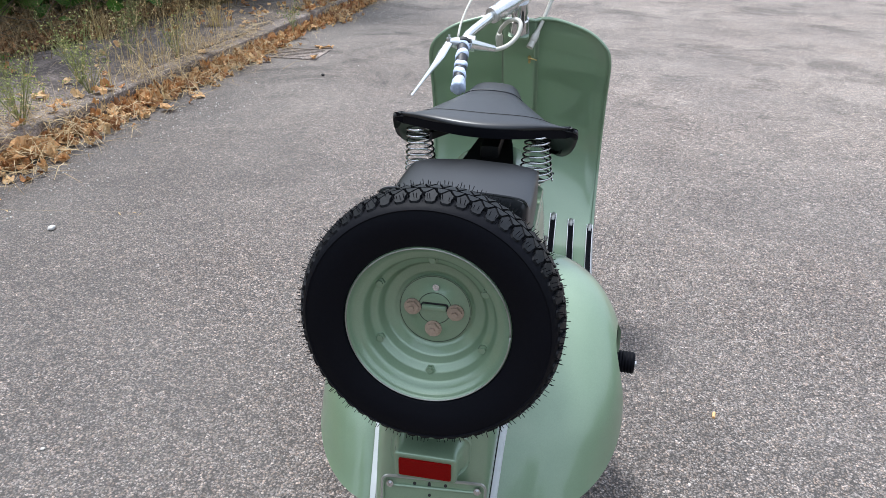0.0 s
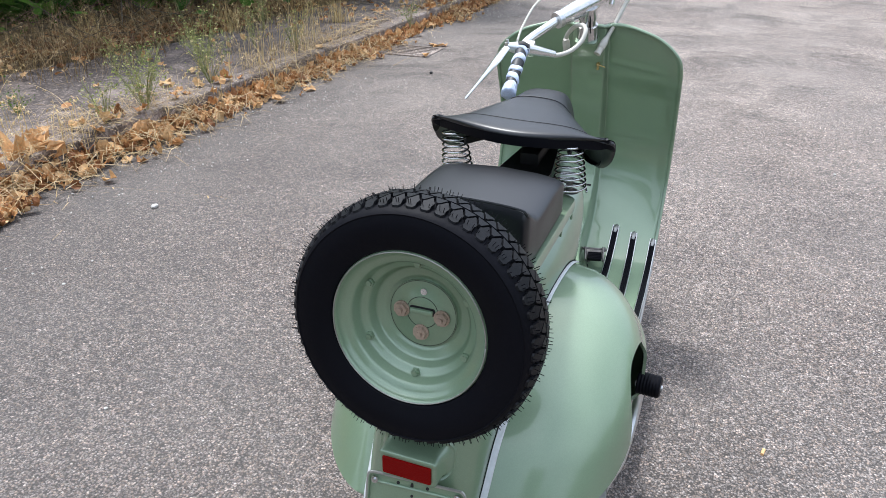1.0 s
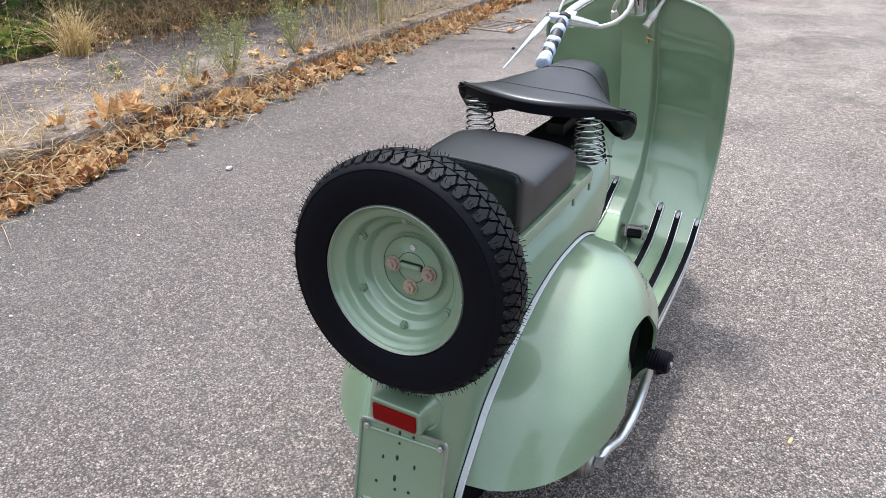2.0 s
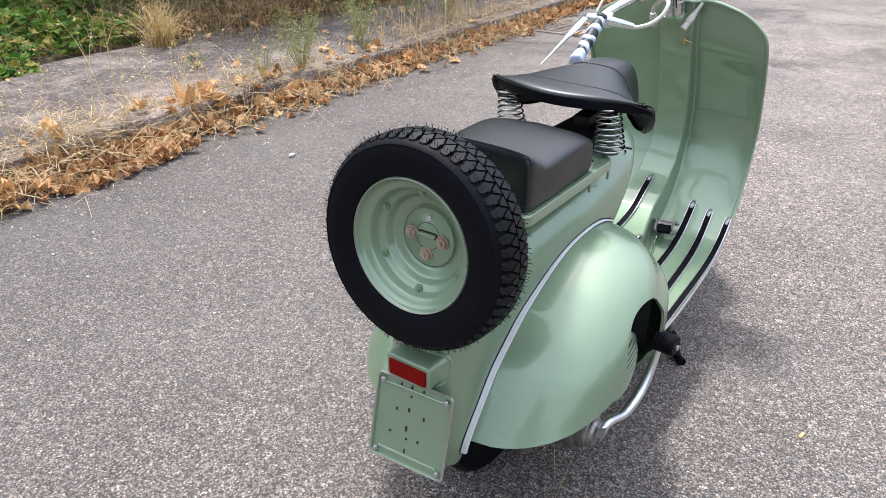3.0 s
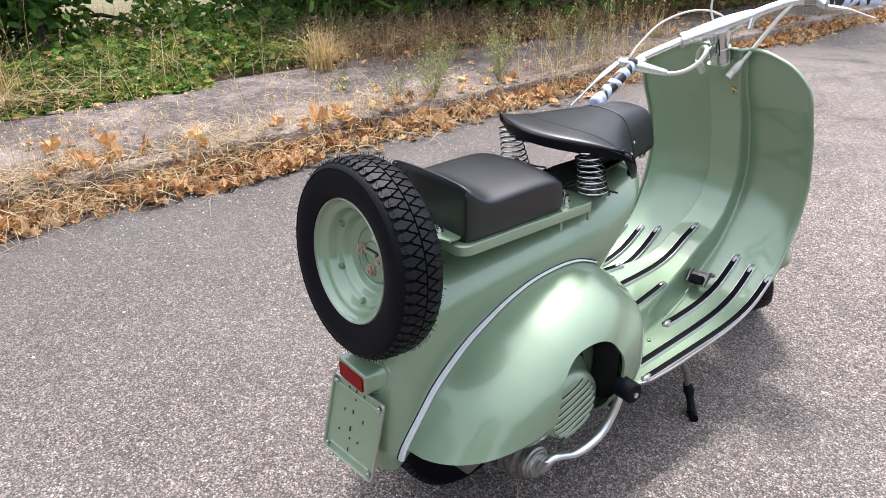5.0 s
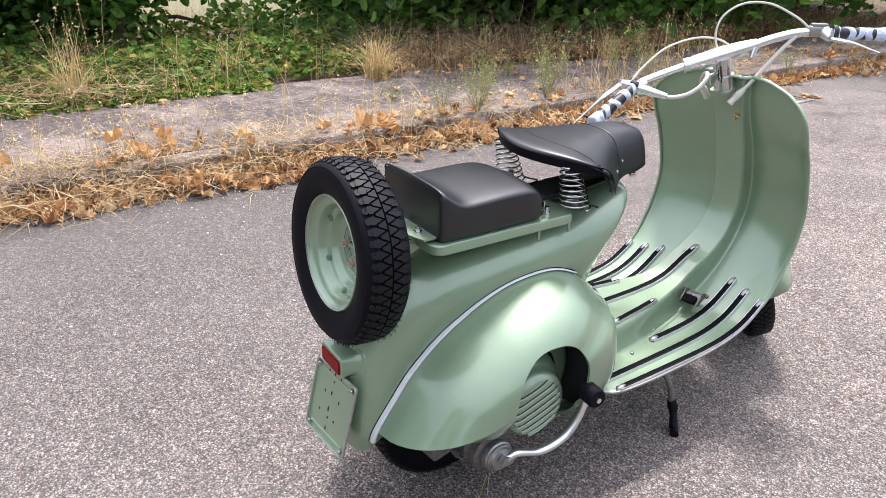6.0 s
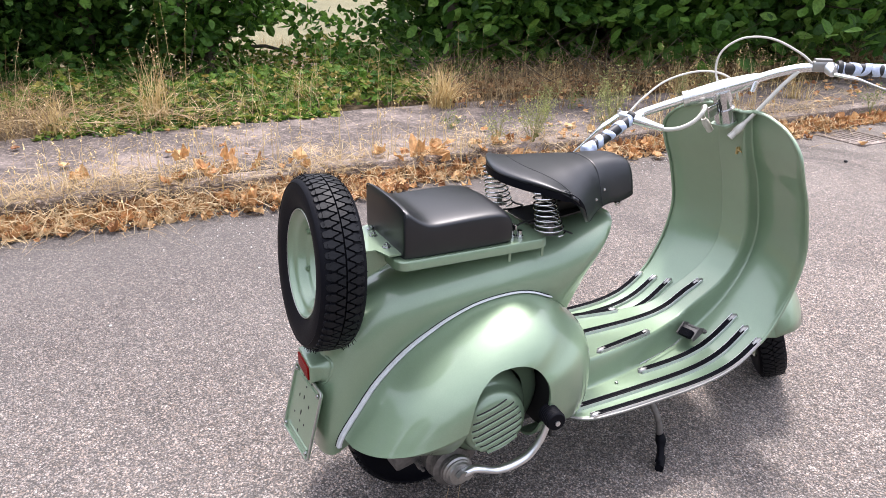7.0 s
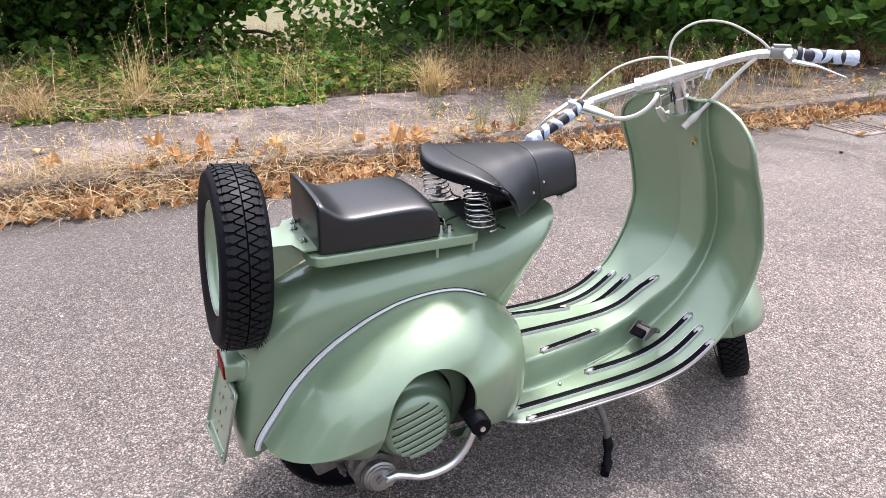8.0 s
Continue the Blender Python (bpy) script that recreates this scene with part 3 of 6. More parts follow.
for line in (right[:cutrow + 1], left[:cutrow + 1]):
    bm = bmesh.new()
    tube(bm, [tuple(p) for p in line], 0.0036, 8)
    part("edge_trim", bm, M_CAP, shield, "bright metal trim along the footboard edge")


def floor_strip(x0, x1, i0, i1, wide=0.0098):
    """A ribbed rubber strip in an aluminium channel with two rounded end caps."""
    n = max(8, int((i1 - i0) * 0.6))
    pts = []
    for k in range(n + 1):
        u = k / n
        p, nn = sheet_at(i0 + (i1 - i0) * u, x0 + (x1 - x0) * u)
        pts.append((p, nn))
    bm, br = bmesh.new(), bmesh.new()
    rows, rub = [], []
    for p, nn in pts:
        s = Vector((1, 0, 0))
        rows.append([tuple(p + s * a + nn * b) for a, b in ((-wide, -0.002), (-wide, 0.004), (-wide * 0.92, 0.0078), (-wide * 0.8, 0.0078), (-wide * 0.78, 0.004), (wide * 0.78, 0.004), (wide * 0.8, 0.0078), (wide * 0.92, 0.0078), (wide, 0.004), (wide, -0.002))])
        rub.append([tuple(p + s * a * wide + nn * b) for a, b in ((-0.78, 0.005), (-0.74, 0.0092), (-0.4, 0.0094), (-0.33, 0.0078), (-0.14, 0.0078), (-0.08, 0.0094),
                                                                 (0.08, 0.0094), (0.14, 0.0078), (0.33, 0.0078), (0.4, 0.0094), (0.74, 0.0092), (0.78, 0.005))])
    grid(bm, rows)
    grid(br, rub[1:-1])
    strip = part("floor_strip", bm, M_ALU, scooter, "aluminium channel of a floor strip")
    part("rubber_insert", br, M_RUBBER, strip, "ribbed black rubber insert")
    for (p, nn), (q, _) in ((pts[0], pts[2]), (pts[-1], pts[-3])):
        bc = bmesh.new()
        d = (q - p).normalized()
        fr = Matrix((d, Vector((1, 0, 0)), nn)).transposed().to_4x4()
        rings = []
        for a, w, h in ((-0.013, 0.05, 0.1), (-0.0115, 0.34, 0.5), (-0.006, 0.72, 0.86), (0.002, 1.0, 1.0), (0.014, 1.04, 1.0), (0.017, 1.0, 0.85), (0.0175, 0.5, 0.4)):
            rings.append([tuple(Matrix.Translation(p + d * 0.006) @ fr @ Vector((a, w * wide * math.cos(math.pi * k / 8), -0.001 + 0.0115 * h * math.sin(math.pi * k / 8)))) for k in range(9)])
        grid(bc, rings)
        part("end_cap", bc, M_CAP, strip, "rounded aluminium end cap")


F12 = row_of(z=0.328)
for sd in (1, -1):
    floor_strip(sd * 0.247, sd * 0.239, row_of(y=0.632), row_of(z=0.31), 0.009)
    floor_strip(sd * 0.203, sd * 0.184, row_of(y=0.613), row_of(z=0.318))
    floor_strip(sd * 0.134, sd * 0.131, row_of(y=0.87) if sd > 0 else row_of(y=0.72), F12)
    floor_strip(sd * 0.098, sd * 0.07, row_of(y=0.755), row_of(y=0.945), 0.0085)
floor_strip(0.0, 0.0, row_of(y=0.71), row_of(z=0.36))


# wheels
def tyre_profile(r, w):
    """(radius, offset) from one bead over the tread to the other."""
    k = r / 0.187
    half = [(0.1145, 0.030), (0.1195, 0.0365), (0.135, 0.0425), (0.150, 0.0455), (0.162, 0.0445), (0.169, 0.0425), (0.171, 0.0435), (0.1735, 0.0415),
            (0.1775, 0.036), (0.1805, 0.024), (0.1815, 0.0)]
    p = [(a * k, b * w) for a, b in half]
    return p + [(a, -b) for a, b in p[-2::-1]]


def tread_point(r, lat, ang, lift):
    """A point on the tread: lat metres across, ang round."""
    rr = r / 0.187 * (0.1815 - 5.0 * abs(lat) ** 2.2) + lift * (1 - 0.55 * step(0.026, 0.038, abs(lat)))
    return (rr * math.cos(ang), rr * math.sin(ang), lat)


def tyre_bm(r, w=1.0, hairs=0, count=56):
    bm = bmesh.new()
    lathe(bm, tyre_profile(r, w), 96)
    pitch = 2 * math.pi / count
    shell, bm = bm, bmesh.new()

    def block(poly, lift=0.0064):
        cx = sum(a for a, _ in poly) / len(poly), sum(b for _, b in poly) / len(poly)
        poly = [(cx[0] + (a - cx[0]) * 0.86, (cx[1] + (b - cx[1]) * 0.91) * w) for a, b in poly]
        cx = cx[0], cx[1] * w
        top = [bm.verts.new(tread_point(r, b, a, lift)) for a, b in poly]
        low = [bm.verts.new(tread_point(r, cx[1] + (b - cx[1]) * 1.06, cx[0] + (a - cx[0]) * 1.06, -0.002)) for a, b in poly]
        bm.faces.new(top)
        for i in range(len(poly)):
            j = (i + 1) % len(poly)
            bm.faces.new((low[i], low[j], top[j], top[i]))

    for i in range(count):
        a = i * pitch
        for s in (1, -1):
            o = a + (0.0 if s > 0 else 0.5 * pitch)
            # blunt triangles beside the centre groove
            block([(o + pitch * u, s * v) for u, v in ((0.04, 0.001), (0.96, 0.001), (0.93, 0.0034), (0.6, 0.0172), (0.4, 0.0172), (0.07, 0.0034))])
            # toothed shoulder blocks that interlock with them
            block([(o + pitch * u, s * v) for u, v in ((0.95, 0.0058), (1.05, 0.0058), (1.3, 0.0168), (1.44, 0.0196), (1.44, 0.0258), (1.37, 0.0278), (1.38, 0.0332), (1.2, 0.0366), (0.8, 0.0366), (0.62, 0.0332), (0.63, 0.0278), (0.56, 0.0258), (0.56, 0.0196), (0.7, 0.0168))])
    tread, bm = bm, shell
    for k in range(hairs):
        a = 2 * math.pi * (k // 2 + random.uniform(-0.25, 0.25)) / (hairs // 2)
        lat = (-1) ** k * random.choice((0.0315, 0.0315, 0.0315, 0.0315, 0.033, 0.018, 0.04))
        p = Vector(tread_point(r, lat, a, 0.0045))
        out = Vector((math.cos(a), math.sin(a), 0)) * random.uniform(0.6, 1) + Vector((0, 0, lat * random.uniform(2, 7))) + Vector((random.uniform(-.2, .2),) * 3)
        out = out.normalized() * random.uniform(0.005, 0.0095)
        t = out.orthogonal().normalized() * 0.00055
        q = out.cross(t).normalized() * 0.0009
        vs = [bm.verts.new(p + o + e) for o in (Vector(), out) for e in (t, -t, q)]
        for f in ((0, 1, 4, 3), (1, 2, 5, 4), (2, 0, 3, 5)):
            bm.faces.new([vs[x] for x in f])
    return bm, tread


RIM = [(0.1185, 0.036), (0.117, 0.0385), (0.115, 0.0375), (0.113, 0.033), (0.111, 0.028), (0.105, 0.024), (0.0985, 0.0225), (0.095, 0.018), (0.092, 0.005),
       (0.089, 0.001), (0.083, -0.001), (0.079, -0.0045), (0.076, -0.016), (0.072, -0.0195), (0.062, -0.0205), (0.058, -0.023), (0.0555, -0.0245), (0.0535, -0.0245), (0.053, -0.0205),
       (0.03, -0.0185), (0.0285, -0.0175), (0.0, -0.0175)]


def hexnut(bm, m, r, h, stud=0.45):
    slab(bm, [(r * math.cos(k * math.pi / 3), r * math.sin(k * math.pi / 3)) for k in range(6)], 0, h, m)
    slab(bm, [(r * stud * math.cos(k * math.pi / 5), r * stud * math.sin(k * math.pi / 5)) for k in range(10)], h, h * 1.7, m)


def wheel(name, m, label, hairs=0, radius=0.187, width=1.0):
    """Tyre and rim; the hub's face looks along the local +z."""
    w = sub(name, scooter, m, label)
    shell, tread = tyre_bm(radius, width, hairs)
    part("tyre", shell, M_RUBBER, w, "black rubber tyre with moulding hairs", sharp=28)
    tagged(part("tread", tread, M_TREAD, w, "dusty arrow-block tread", sharp=28), kind="stuff")
    bm = bmesh.new()
    lathe(bm, RIM, 72)
    back = [(0.1185, -0.036), (0.115, -0.038), (0.112, -0.03), (0.1, -0.024), (0.09, -0.014), (0.085, -0.007)]
    lathe(bm, back, 48)
    bmesh.ops.remove_doubles(bm, verts=bm.verts[:], dist=0.0002)
    part("rim", bm, M_PAINT, w, "green pressed steel rim", sharp=50)
    bm = bmesh.new()
    tube(bm, [(0.116 * math.cos(k * math.pi / 36), 0.116 * math.sin(k * math.pi / 36), 0.0385) for k in range(73)], 0.0011, 6)
    part("rim_edge", bm, M_EDGE, w, "thin worn bright edge of the rim", sharp=0)
    for k in range(6):
        a = radians(30 + 60 * k)
        bm = bmesh.new()
        hexnut(bm, pose(0.0875 * math.cos(a), 0.0875 * math.sin(a), -0.001), 0.0072, 0.005, 0.6)
        part("rim_bolt", bm, M_PAINT, w)
    return w


TILT_SPARE = 5.2
SPARE = Matrix.Translation((0.002, 0.056, 0.6405)) @ pose(0, 0, 0, 90 - TILT_SPARE, 0, 0)
spare = wheel("spare_wheel", SPARE, "spare wheel with new tyre behind the seat", 400, radius=0.1885, width=1.08)
for ax, ay in ((-0.0325, 0.0), (0.031, -0.003), (-0.001, -0.032)):
    bm = bmesh.new()
    hexnut(bm, pose(ax, ay + 0.003, -0.0165, 0, 0, 12), 0.0102, 0.0065, 0.42)
    lathe(bm, [(0.0, 0.003), (0.0126, 0.003), (0.0126, 0.0), (0.0, 0.0)], 18, pose(ax, ay + 0.003, -0.0185))
    part("wheel_nut", bm, M_COPPER, spare, "brass-plated hexagonal wheel nut", sharp=30)
bm = bmesh.new()
lathe(bm, [(0.0, 0.0012), (0.005, 0.0012), (0.0052, 0.0)], 16, pose(0.001, 0.036, -0.0185))
part("hub_hole", bm, M_WHITE, spare, "bright locating hole")
bm = bmesh.new()
box(bm, (0.037, 0.0085, 0.007), Matrix.Translation((0, 0.006, -0.0135)), 0.003)
part("hub_bar", bm, M_PAINT, spare, sharp=30)
bm = bmesh.new()
slab(bm, rounded(0.0405, 0.0118, 0.004, 4, 0, 0.006), -0.0184, -0.0168)
part("hub_slot", bm, M_DARK, spare, "dark slot behind the hub bar")
for rr, zz in ((0.0245, -0.0176), (0.052, -0.0197)):
    bm = bmesh.new()
    tube(bm, [(rr * math.cos(k * math.pi / 36), 0.003 * (rr < 0.03) + rr * math.sin(k * math.pi / 36), zz) for k in range(73)], 0.0006 if rr < 0.03 else 0.00035, 5)
    part("hub_joint", bm, M_DARK, spare, "dark joint round the hub plate")

AX_R = (0.0, 0.285, 0.187)
wheel("rear_wheel", Matrix.Translation(AX_R) @ pose(0, 0, 0, 90, 0, -90), "rear wheel under the body", 150)
# the fork turns round its raked axis
STEER = Matrix.Rotation(radians(57), 4, (0.0, -0.375, 0.927))
AX_F = (0.0, 1.465, 0.183)
wheel("front_wheel", Matrix.Translation((-0.024, 1.483, 0.184)) @ STEER @ pose(0, 0, 0, 90, 0, -90), "front wheel turned to the side", 150, width=0.9)

# front mudguard and fork
bm = bmesh.new()
rows = []
for i in range(25):
    u = -1 + 2 * i / 24
    row = []
    for j in range(25):
        v = math.pi * j / 24
        wx = 0.114 * max(0.0, 1 - abs(u) ** 2.6) ** 0.5
        hz = 0.17 * max(0.0, 1 - abs(u) ** 2.4) ** 0.5
        row.append((wx * math.cos(v), (0.225 if u > 0 else 0.275) * u, hz * math.sin(v) ** 0.8 - 0.03 * (1 - math.sin(v))))
    rows.append(row)
grid(bm, rows)
bmesh.ops.transform(bm, matrix=Matrix.Translation(AX_F) @ STEER @ pose(0, 0, 0.076), verts=bm.verts[:])
solid(part("mudguard", bm, M_PAINT, scooter, "rounded green front mudguard"), 0.003)
bm = bmesh.new()
tube(bm, [(0, 1.27, 0.74), (0, 1.335, 0.55), (0.0, 1.4, 0.33), (0.06, 1.43, 0.27), (0.075, 1.47, 0.19)], [0.024, 0.026, 0.026, 0.02, 0.018], 14, 30)
part("fork", bm, M_PAINT, scooter)
bm = bmesh.new()
lathe(bm, [(0, -0.03), (0.045, -0.03), (0.05, 0.0), (0.045, 0.02), (0.0, 0.024)], 24, Matrix.Translation(AX_F) @ STEER @ pose(0, 0, 0, 0, 90, 0))
part("front_hub", bm, M_CAST, scooter, "cast aluminium front hub")

# luggage rack, spare bracket, cushion
rack = sub("luggage_rack", scooter, label="green pressed steel luggage rack")
bm = bmesh.new()
out = rounded(0.25, 0.378, 0.03, 6, 0, 0.376)
rows = []
for k, (grow, dz) in enumerate(((-0.012, 0.0), (-0.002, 0.0), (0.0, -0.003), (0.0, -0.02), (-0.003, -0.023), (-0.02, -0.023))):
    rows.append([((x) * (1 + grow / 0.125), 0.376 + (y - 0.376) * (1 + grow / 0.18), 0.661 + dz - 0.006 * (y - 0.2)) for x, y in out])
grid(bm, rows, close_v=True)
bm.faces.new([bm.verts.new(p) for p in rows[0]])
bm.faces.new([bm.verts.new(p) for p in rows[-1][::-1]])
part("rack_plate", bm, M_PAINT, rack)
for x, y in ((0.119, 0.545), (-0.119, 0.545), (0.118, 0.46), (-0.118, 0.46), (0.07, 0.24), (-0.07, 0.24)):
    bm = bmesh.new()
    box(bm, (0.005, 0.007, 0.034), Matrix.Translation((x, y, 0.632)), 0.002)
    part("rack_foot", bm, M_PAINT, rack)
for x in (0.1, -0.1):
    bm = bmesh.new()
    lathe(bm, [(0, 0.003), (0.0035, 0.0025), (0.004, 0)], 12, Matrix.Translation((x, 0.222, 0.6632)))
    part("rack_rivet", bm, M_CAST, rack)
bracket = sub("spare_bracket", scooter, label="green bracket that carries the spare wheel")
bm = bmesh.new()
slab(bm, [(-0.085, 0.235), (-0.085, 0.18), (-0.05, 0.165), (-0.04, 0.095), (0.052, 0.095), (0.06, 0.165), (0.1, 0.178), (0.1, 0.235)], 0.6675, 0.6715)
slab(bm, rounded(0.11, 0.11, 0.03, 5, 0.003, 0.635), 0.088, 0.094, Matrix(((1, 0, 0, 0), (0, 0, 1, 0), (0, 1, 0, 0), (0, 0, 0, 1))))
part("bracket_plate", bm, M_PAINT, bracket)
bm = bmesh.new()
slab(bm, [(0.095, 0.668), (0.095, 0.6), (0.125, 0.6), (0.215, 0.646), (0.235, 0.668)], -0.006, 0.0, Matrix(((0, 0, 1, 0.056), (1, 0, 0, 0), (0, 1, 0, 0), (0, 0, 0, 1))))
part("bracket_web", bm, M_PAINT, bracket)
bm = bmesh.new()
slab(bm, [(0.095, 0.668), (0.095, 0.6), (0.125, 0.6), (0.215, 0.646), (0.235, 0.668)], 0.0, 0.006, Matrix(((0, 0, 1, -0.05), (1, 0, 0, 0), (0, 1, 0, 0), (0, 0, 0, 1))))
part("bracket_web", bm, M_PAINT, bracket)
for x, y in ((0.053, 0.192), (-0.022, 0.19), (-0.062, 0.2)):
    bm = bmesh.new()
    lathe(bm, [(0, 0.0015), (0.0095, 0.0015), (0.0095, 0)], 16, Matrix.Translation((x, y, 0.6715)))
    hexnut(bm, Matrix.Translation((x, y, 0.673)), 0.007, 0.005)
    part("bracket_nut", bm, M_CHROME, bracket, "zinc-plated nut and washer", sharp=30)

# cushion: sections along y of (y, half width, top, crown drop at the sides)
CUSH = [(0.207, 0.1, 0.745, 0.02), (0.2085, 0.1125, 0.765, 0.008), (0.214, 0.1165, 0.7715, 0.004), (0.222, 0.118, 0.769, 0.005), (0.238, 0.119, 0.757, 0.006), (0.256, 0.1195, 0.7465, 0.007),
        (0.275, 0.12, 0.7425, 0.008), (0.31, 0.12, 0.7435, 0.009), (0.36, 0.1195, 0.745, 0.009), (0.41, 0.119, 0.745, 0.009), (0.44, 0.1185, 0.743, 0.01), (0.457, 0.117, 0.7365, 0.011), (0.466, 0.114, 0.722, 0.012), (0.47, 0.109, 0.7, 0.012)]
cushion = sub("pillion_cushion", scooter, label="black vinyl pillion cushion")
bm = bmesh.new()
rows = []
for y, w, z, d in curve_pts(CUSH, 44):
    base = 0.6625
    row = [(-w + 0.004, y, base), (-w, y, base + 0.008)]
    for k in range(21):
        a = math.pi * (1 - k / 20)
        cx, sz = math.cos(a), math.sin(a)
        n = 7.0
        x = math.copysign(abs(cx) ** (2 / n), cx) * w
        row.append((x, y, base + 0.012 + (z - d - base - 0.012) * (0.62 + 0.38 * sz ** (2 / n)) + d * (1 - (x / w) ** 2)))
    row += [(w, y, base + 0.008), (w - 0.004, y, base)]
    rows.append(row)
vs = grid(bm, rows)
bm.faces.new(vs[0])
bm.faces.new(vs[-1])
bm.faces.new([r[0] for r in vs] + [r[-1] for r in vs[::-1]])
part("cover", bm, M_VINYL, cushion, "smooth black vinyl cover", sharp=50)
bm = bmesh.new()
prof = [(-0.1165, 0.214, 0.7), (-0.1155, 0.2125, 0.752), (-0.108, 0.211, 0.7655), (-0.07, 0.2105, 0.7705), (0, 0.2105, 0.7725), (0.07, 0.2105, 0.7705), (0.108, 0.211, 0.7655), (0.1155, 0.2135, 0.754)]
tube(bm, prof, 0.0022, 6, 50)
part("piping", bm, M_VINYL, cushion, "black piping along the raised back edge")
for x in (0.085, 0.095):
    bm = bmesh.new()
    lathe(bm, [(0, 0.02), (0.006, 0.02), (0.006, 0.008), (0.009, 0.008), (0.009, 0)], 12, Matrix.Translation((x, 0.482 + (x - 0.085) * 1.6, 0.657)))
    box(bm, (0.02, 0.003, 0.012), Matrix.Translation((x, 0.482, 0.688)), 0.001)
    part("wing_nut", bm, M_CHROME, cushion, "plated wing nut and bolt")

# saddle: sections along y of (y, half width, centre height, edge height, fullness)
SADDLE = [(0.489, 0.162, 0.783, 0.772, 2.5), (0.493, 0.175, 0.791, 0.775, 2.5), (0.508, 0.185, 0.7945, 0.767, 3.2), (0.535, 0.186, 0.796, 0.747, 3.4), (0.565, 0.181, 0.797, 0.72, 3.4), (0.6, 0.171, 0.798, 0.704, 3.4),
          (0.632, 0.16, 0.799, 0.697, 3.3), (0.663, 0.143, 0.799, 0.696, 3.3), (0.692, 0.123, 0.799, 0.698, 3.4), (0.722, 0.103, 0.7975, 0.698, 3.5), (0.76, 0.087, 0.797, 0.698, 4.0), (0.8, 0.079, 0.7955, 0.694, 4.4),
          (0.83, 0.074, 0.791, 0.698, 4.4), (0.845, 0.071, 0.786, 0.702, 4.4), (0.851, 0.067, 0.781, 0.705, 4.0), (0.855, 0.059, 0.772, 0.709, 3.6)]
saddle = sub("saddle", scooter, label="black vinyl sprung saddle")


SAT = Matrix.Translation((-0.007, 0.66, 0.775)) @ pose(0, 0, 0, 0, 2.2, 2.2) @ Matrix.Translation((0, -0.662, -0.771))


def saddle_point(s, u, lift=0.0):
    y, w, zc, ze, k = s
    a = abs(u)
    return tuple(SAT @ Vector((u * w, y + 0.08 * a * a * (1 - step(0.489, 0.68, y)), zc - (zc - ze) * (0.08 * a ** 1.7 + 0.92 * a ** (k + 0.8)) + lift)))


ST = curve_pts(SADDLE, 60)


def st_at(y):
    return [float(np.interp(y, ST[:, 0], ST[:, k])) for k in range(5)]


bm = bmesh.new()
SU = np.concatenate([-np.linspace(1, 0.8, 6)[:-1], np.linspace(-0.8, 0.8, 27), np.linspace(0.8, 1, 6)[1:]])
vs = grid(bm, [[saddle_point(s, u) for u in SU] for s in ST])
bm.faces.new(vs[-1])
cover = part("cover", bm, M_VINYL, saddle, "smooth black vinyl saddle cover", sharp=60)
solid(cover, 0.007, -1.0)
# skirt that rolls under the edge, and the padding below
bm = bmesh.new()
edge = [saddle_point(s, -1) for s in ST[::-1]] + [saddle_point(ST[0], u) for u in SU] + [saddle_point(s, 1) for s in ST]
cxm, cym = 0.0, 0.66
rows = []
for inset, drop in ((0.0, 0.002), (-0.004, -0.009), (0.0, -0.019), (0.03, -0.021), (0.12, -0.014)):
    rows.append([(x * (1 - inset), y + (cym - y) * inset * 0.7, z + drop * 0.85 * (1 - step(0.585, 0.625, y))) for x, y, z in edge])
grid(bm, rows)
part("skirt", bm, M_RUBBER, saddle, "rolled black edge of the saddle", sharp=60)
bm = bmesh.new()
tube(bm, [saddle_point(st_at(0.728), u, 0.0006) for u in SU], 0.0014, 5)
part("cross_seam", bm, M_VINYL, saddle)
bm = bmesh.new()
tube(bm, [saddle_point(st_at(0.553 + 0.004 * u * u), u * 0.93, 0.0002) for u in np.linspace(-0.9, 0.9, 40)], 0.0008, 5, 60)
part("stitched_seam", bm, M_DARK, saddle)
for u, y in ((0.9, 0.745), (-0.9, 0.745), (0.93, 0.7), (-0.93, 0.7)):
    bm = bmesh.new()
    i = int(np.argmin(abs(ST[:, 0] - y)))
    p = saddle_point(ST[i], u)
    lathe(bm, [(0, 0.002), (0.003, 0.0015), (0.0036, -0.001)], 10, Matrix.Translation(p) @ pose(0, 0, 0, 0, math.copysign(80, u), 0))
    part("rivet", bm, M_CHROME, saddle, "small bright rivet")
# steel frame under the cover
bm = bmesh.new()
slab(bm, [(-0.05, 0.55), (0.05, 0.55), (0.055, 0.62), (0.04, 0.74), (0.03, 0.79), (-0.03, 0.79), (-0.04, 0.76), (-0.055, 0.62)], 0.0, 0.004,
     Matrix.Translation((0, 0, 0.664)) @ pose(0, 0, 0, 3.0, 0, 0) @ Matrix.Translation((0, 0, -0.025)))
box(bm, (0.04, 0.16, 0.028), Matrix.Translation((0, 0.73, 0.694)) @ pose(0, 0, 0, 4, 0, 0), 0.004)
for sd in (1, -1):
    box(bm, (0.006, 0.26, 0.016), Matrix.Translation((sd * 0.07, 0.67, 0.735)) @ pose(0, 0, 0, -6, 0, sd * 16), 0.002)
box(bm, (0.26, 0.022, 0.006), Matrix.Translation((0, 0.562, 0.764)), 0.002)
part("saddle_frame", bm, M_DARK, saddle, "black steel saddle frame", sharp=30)
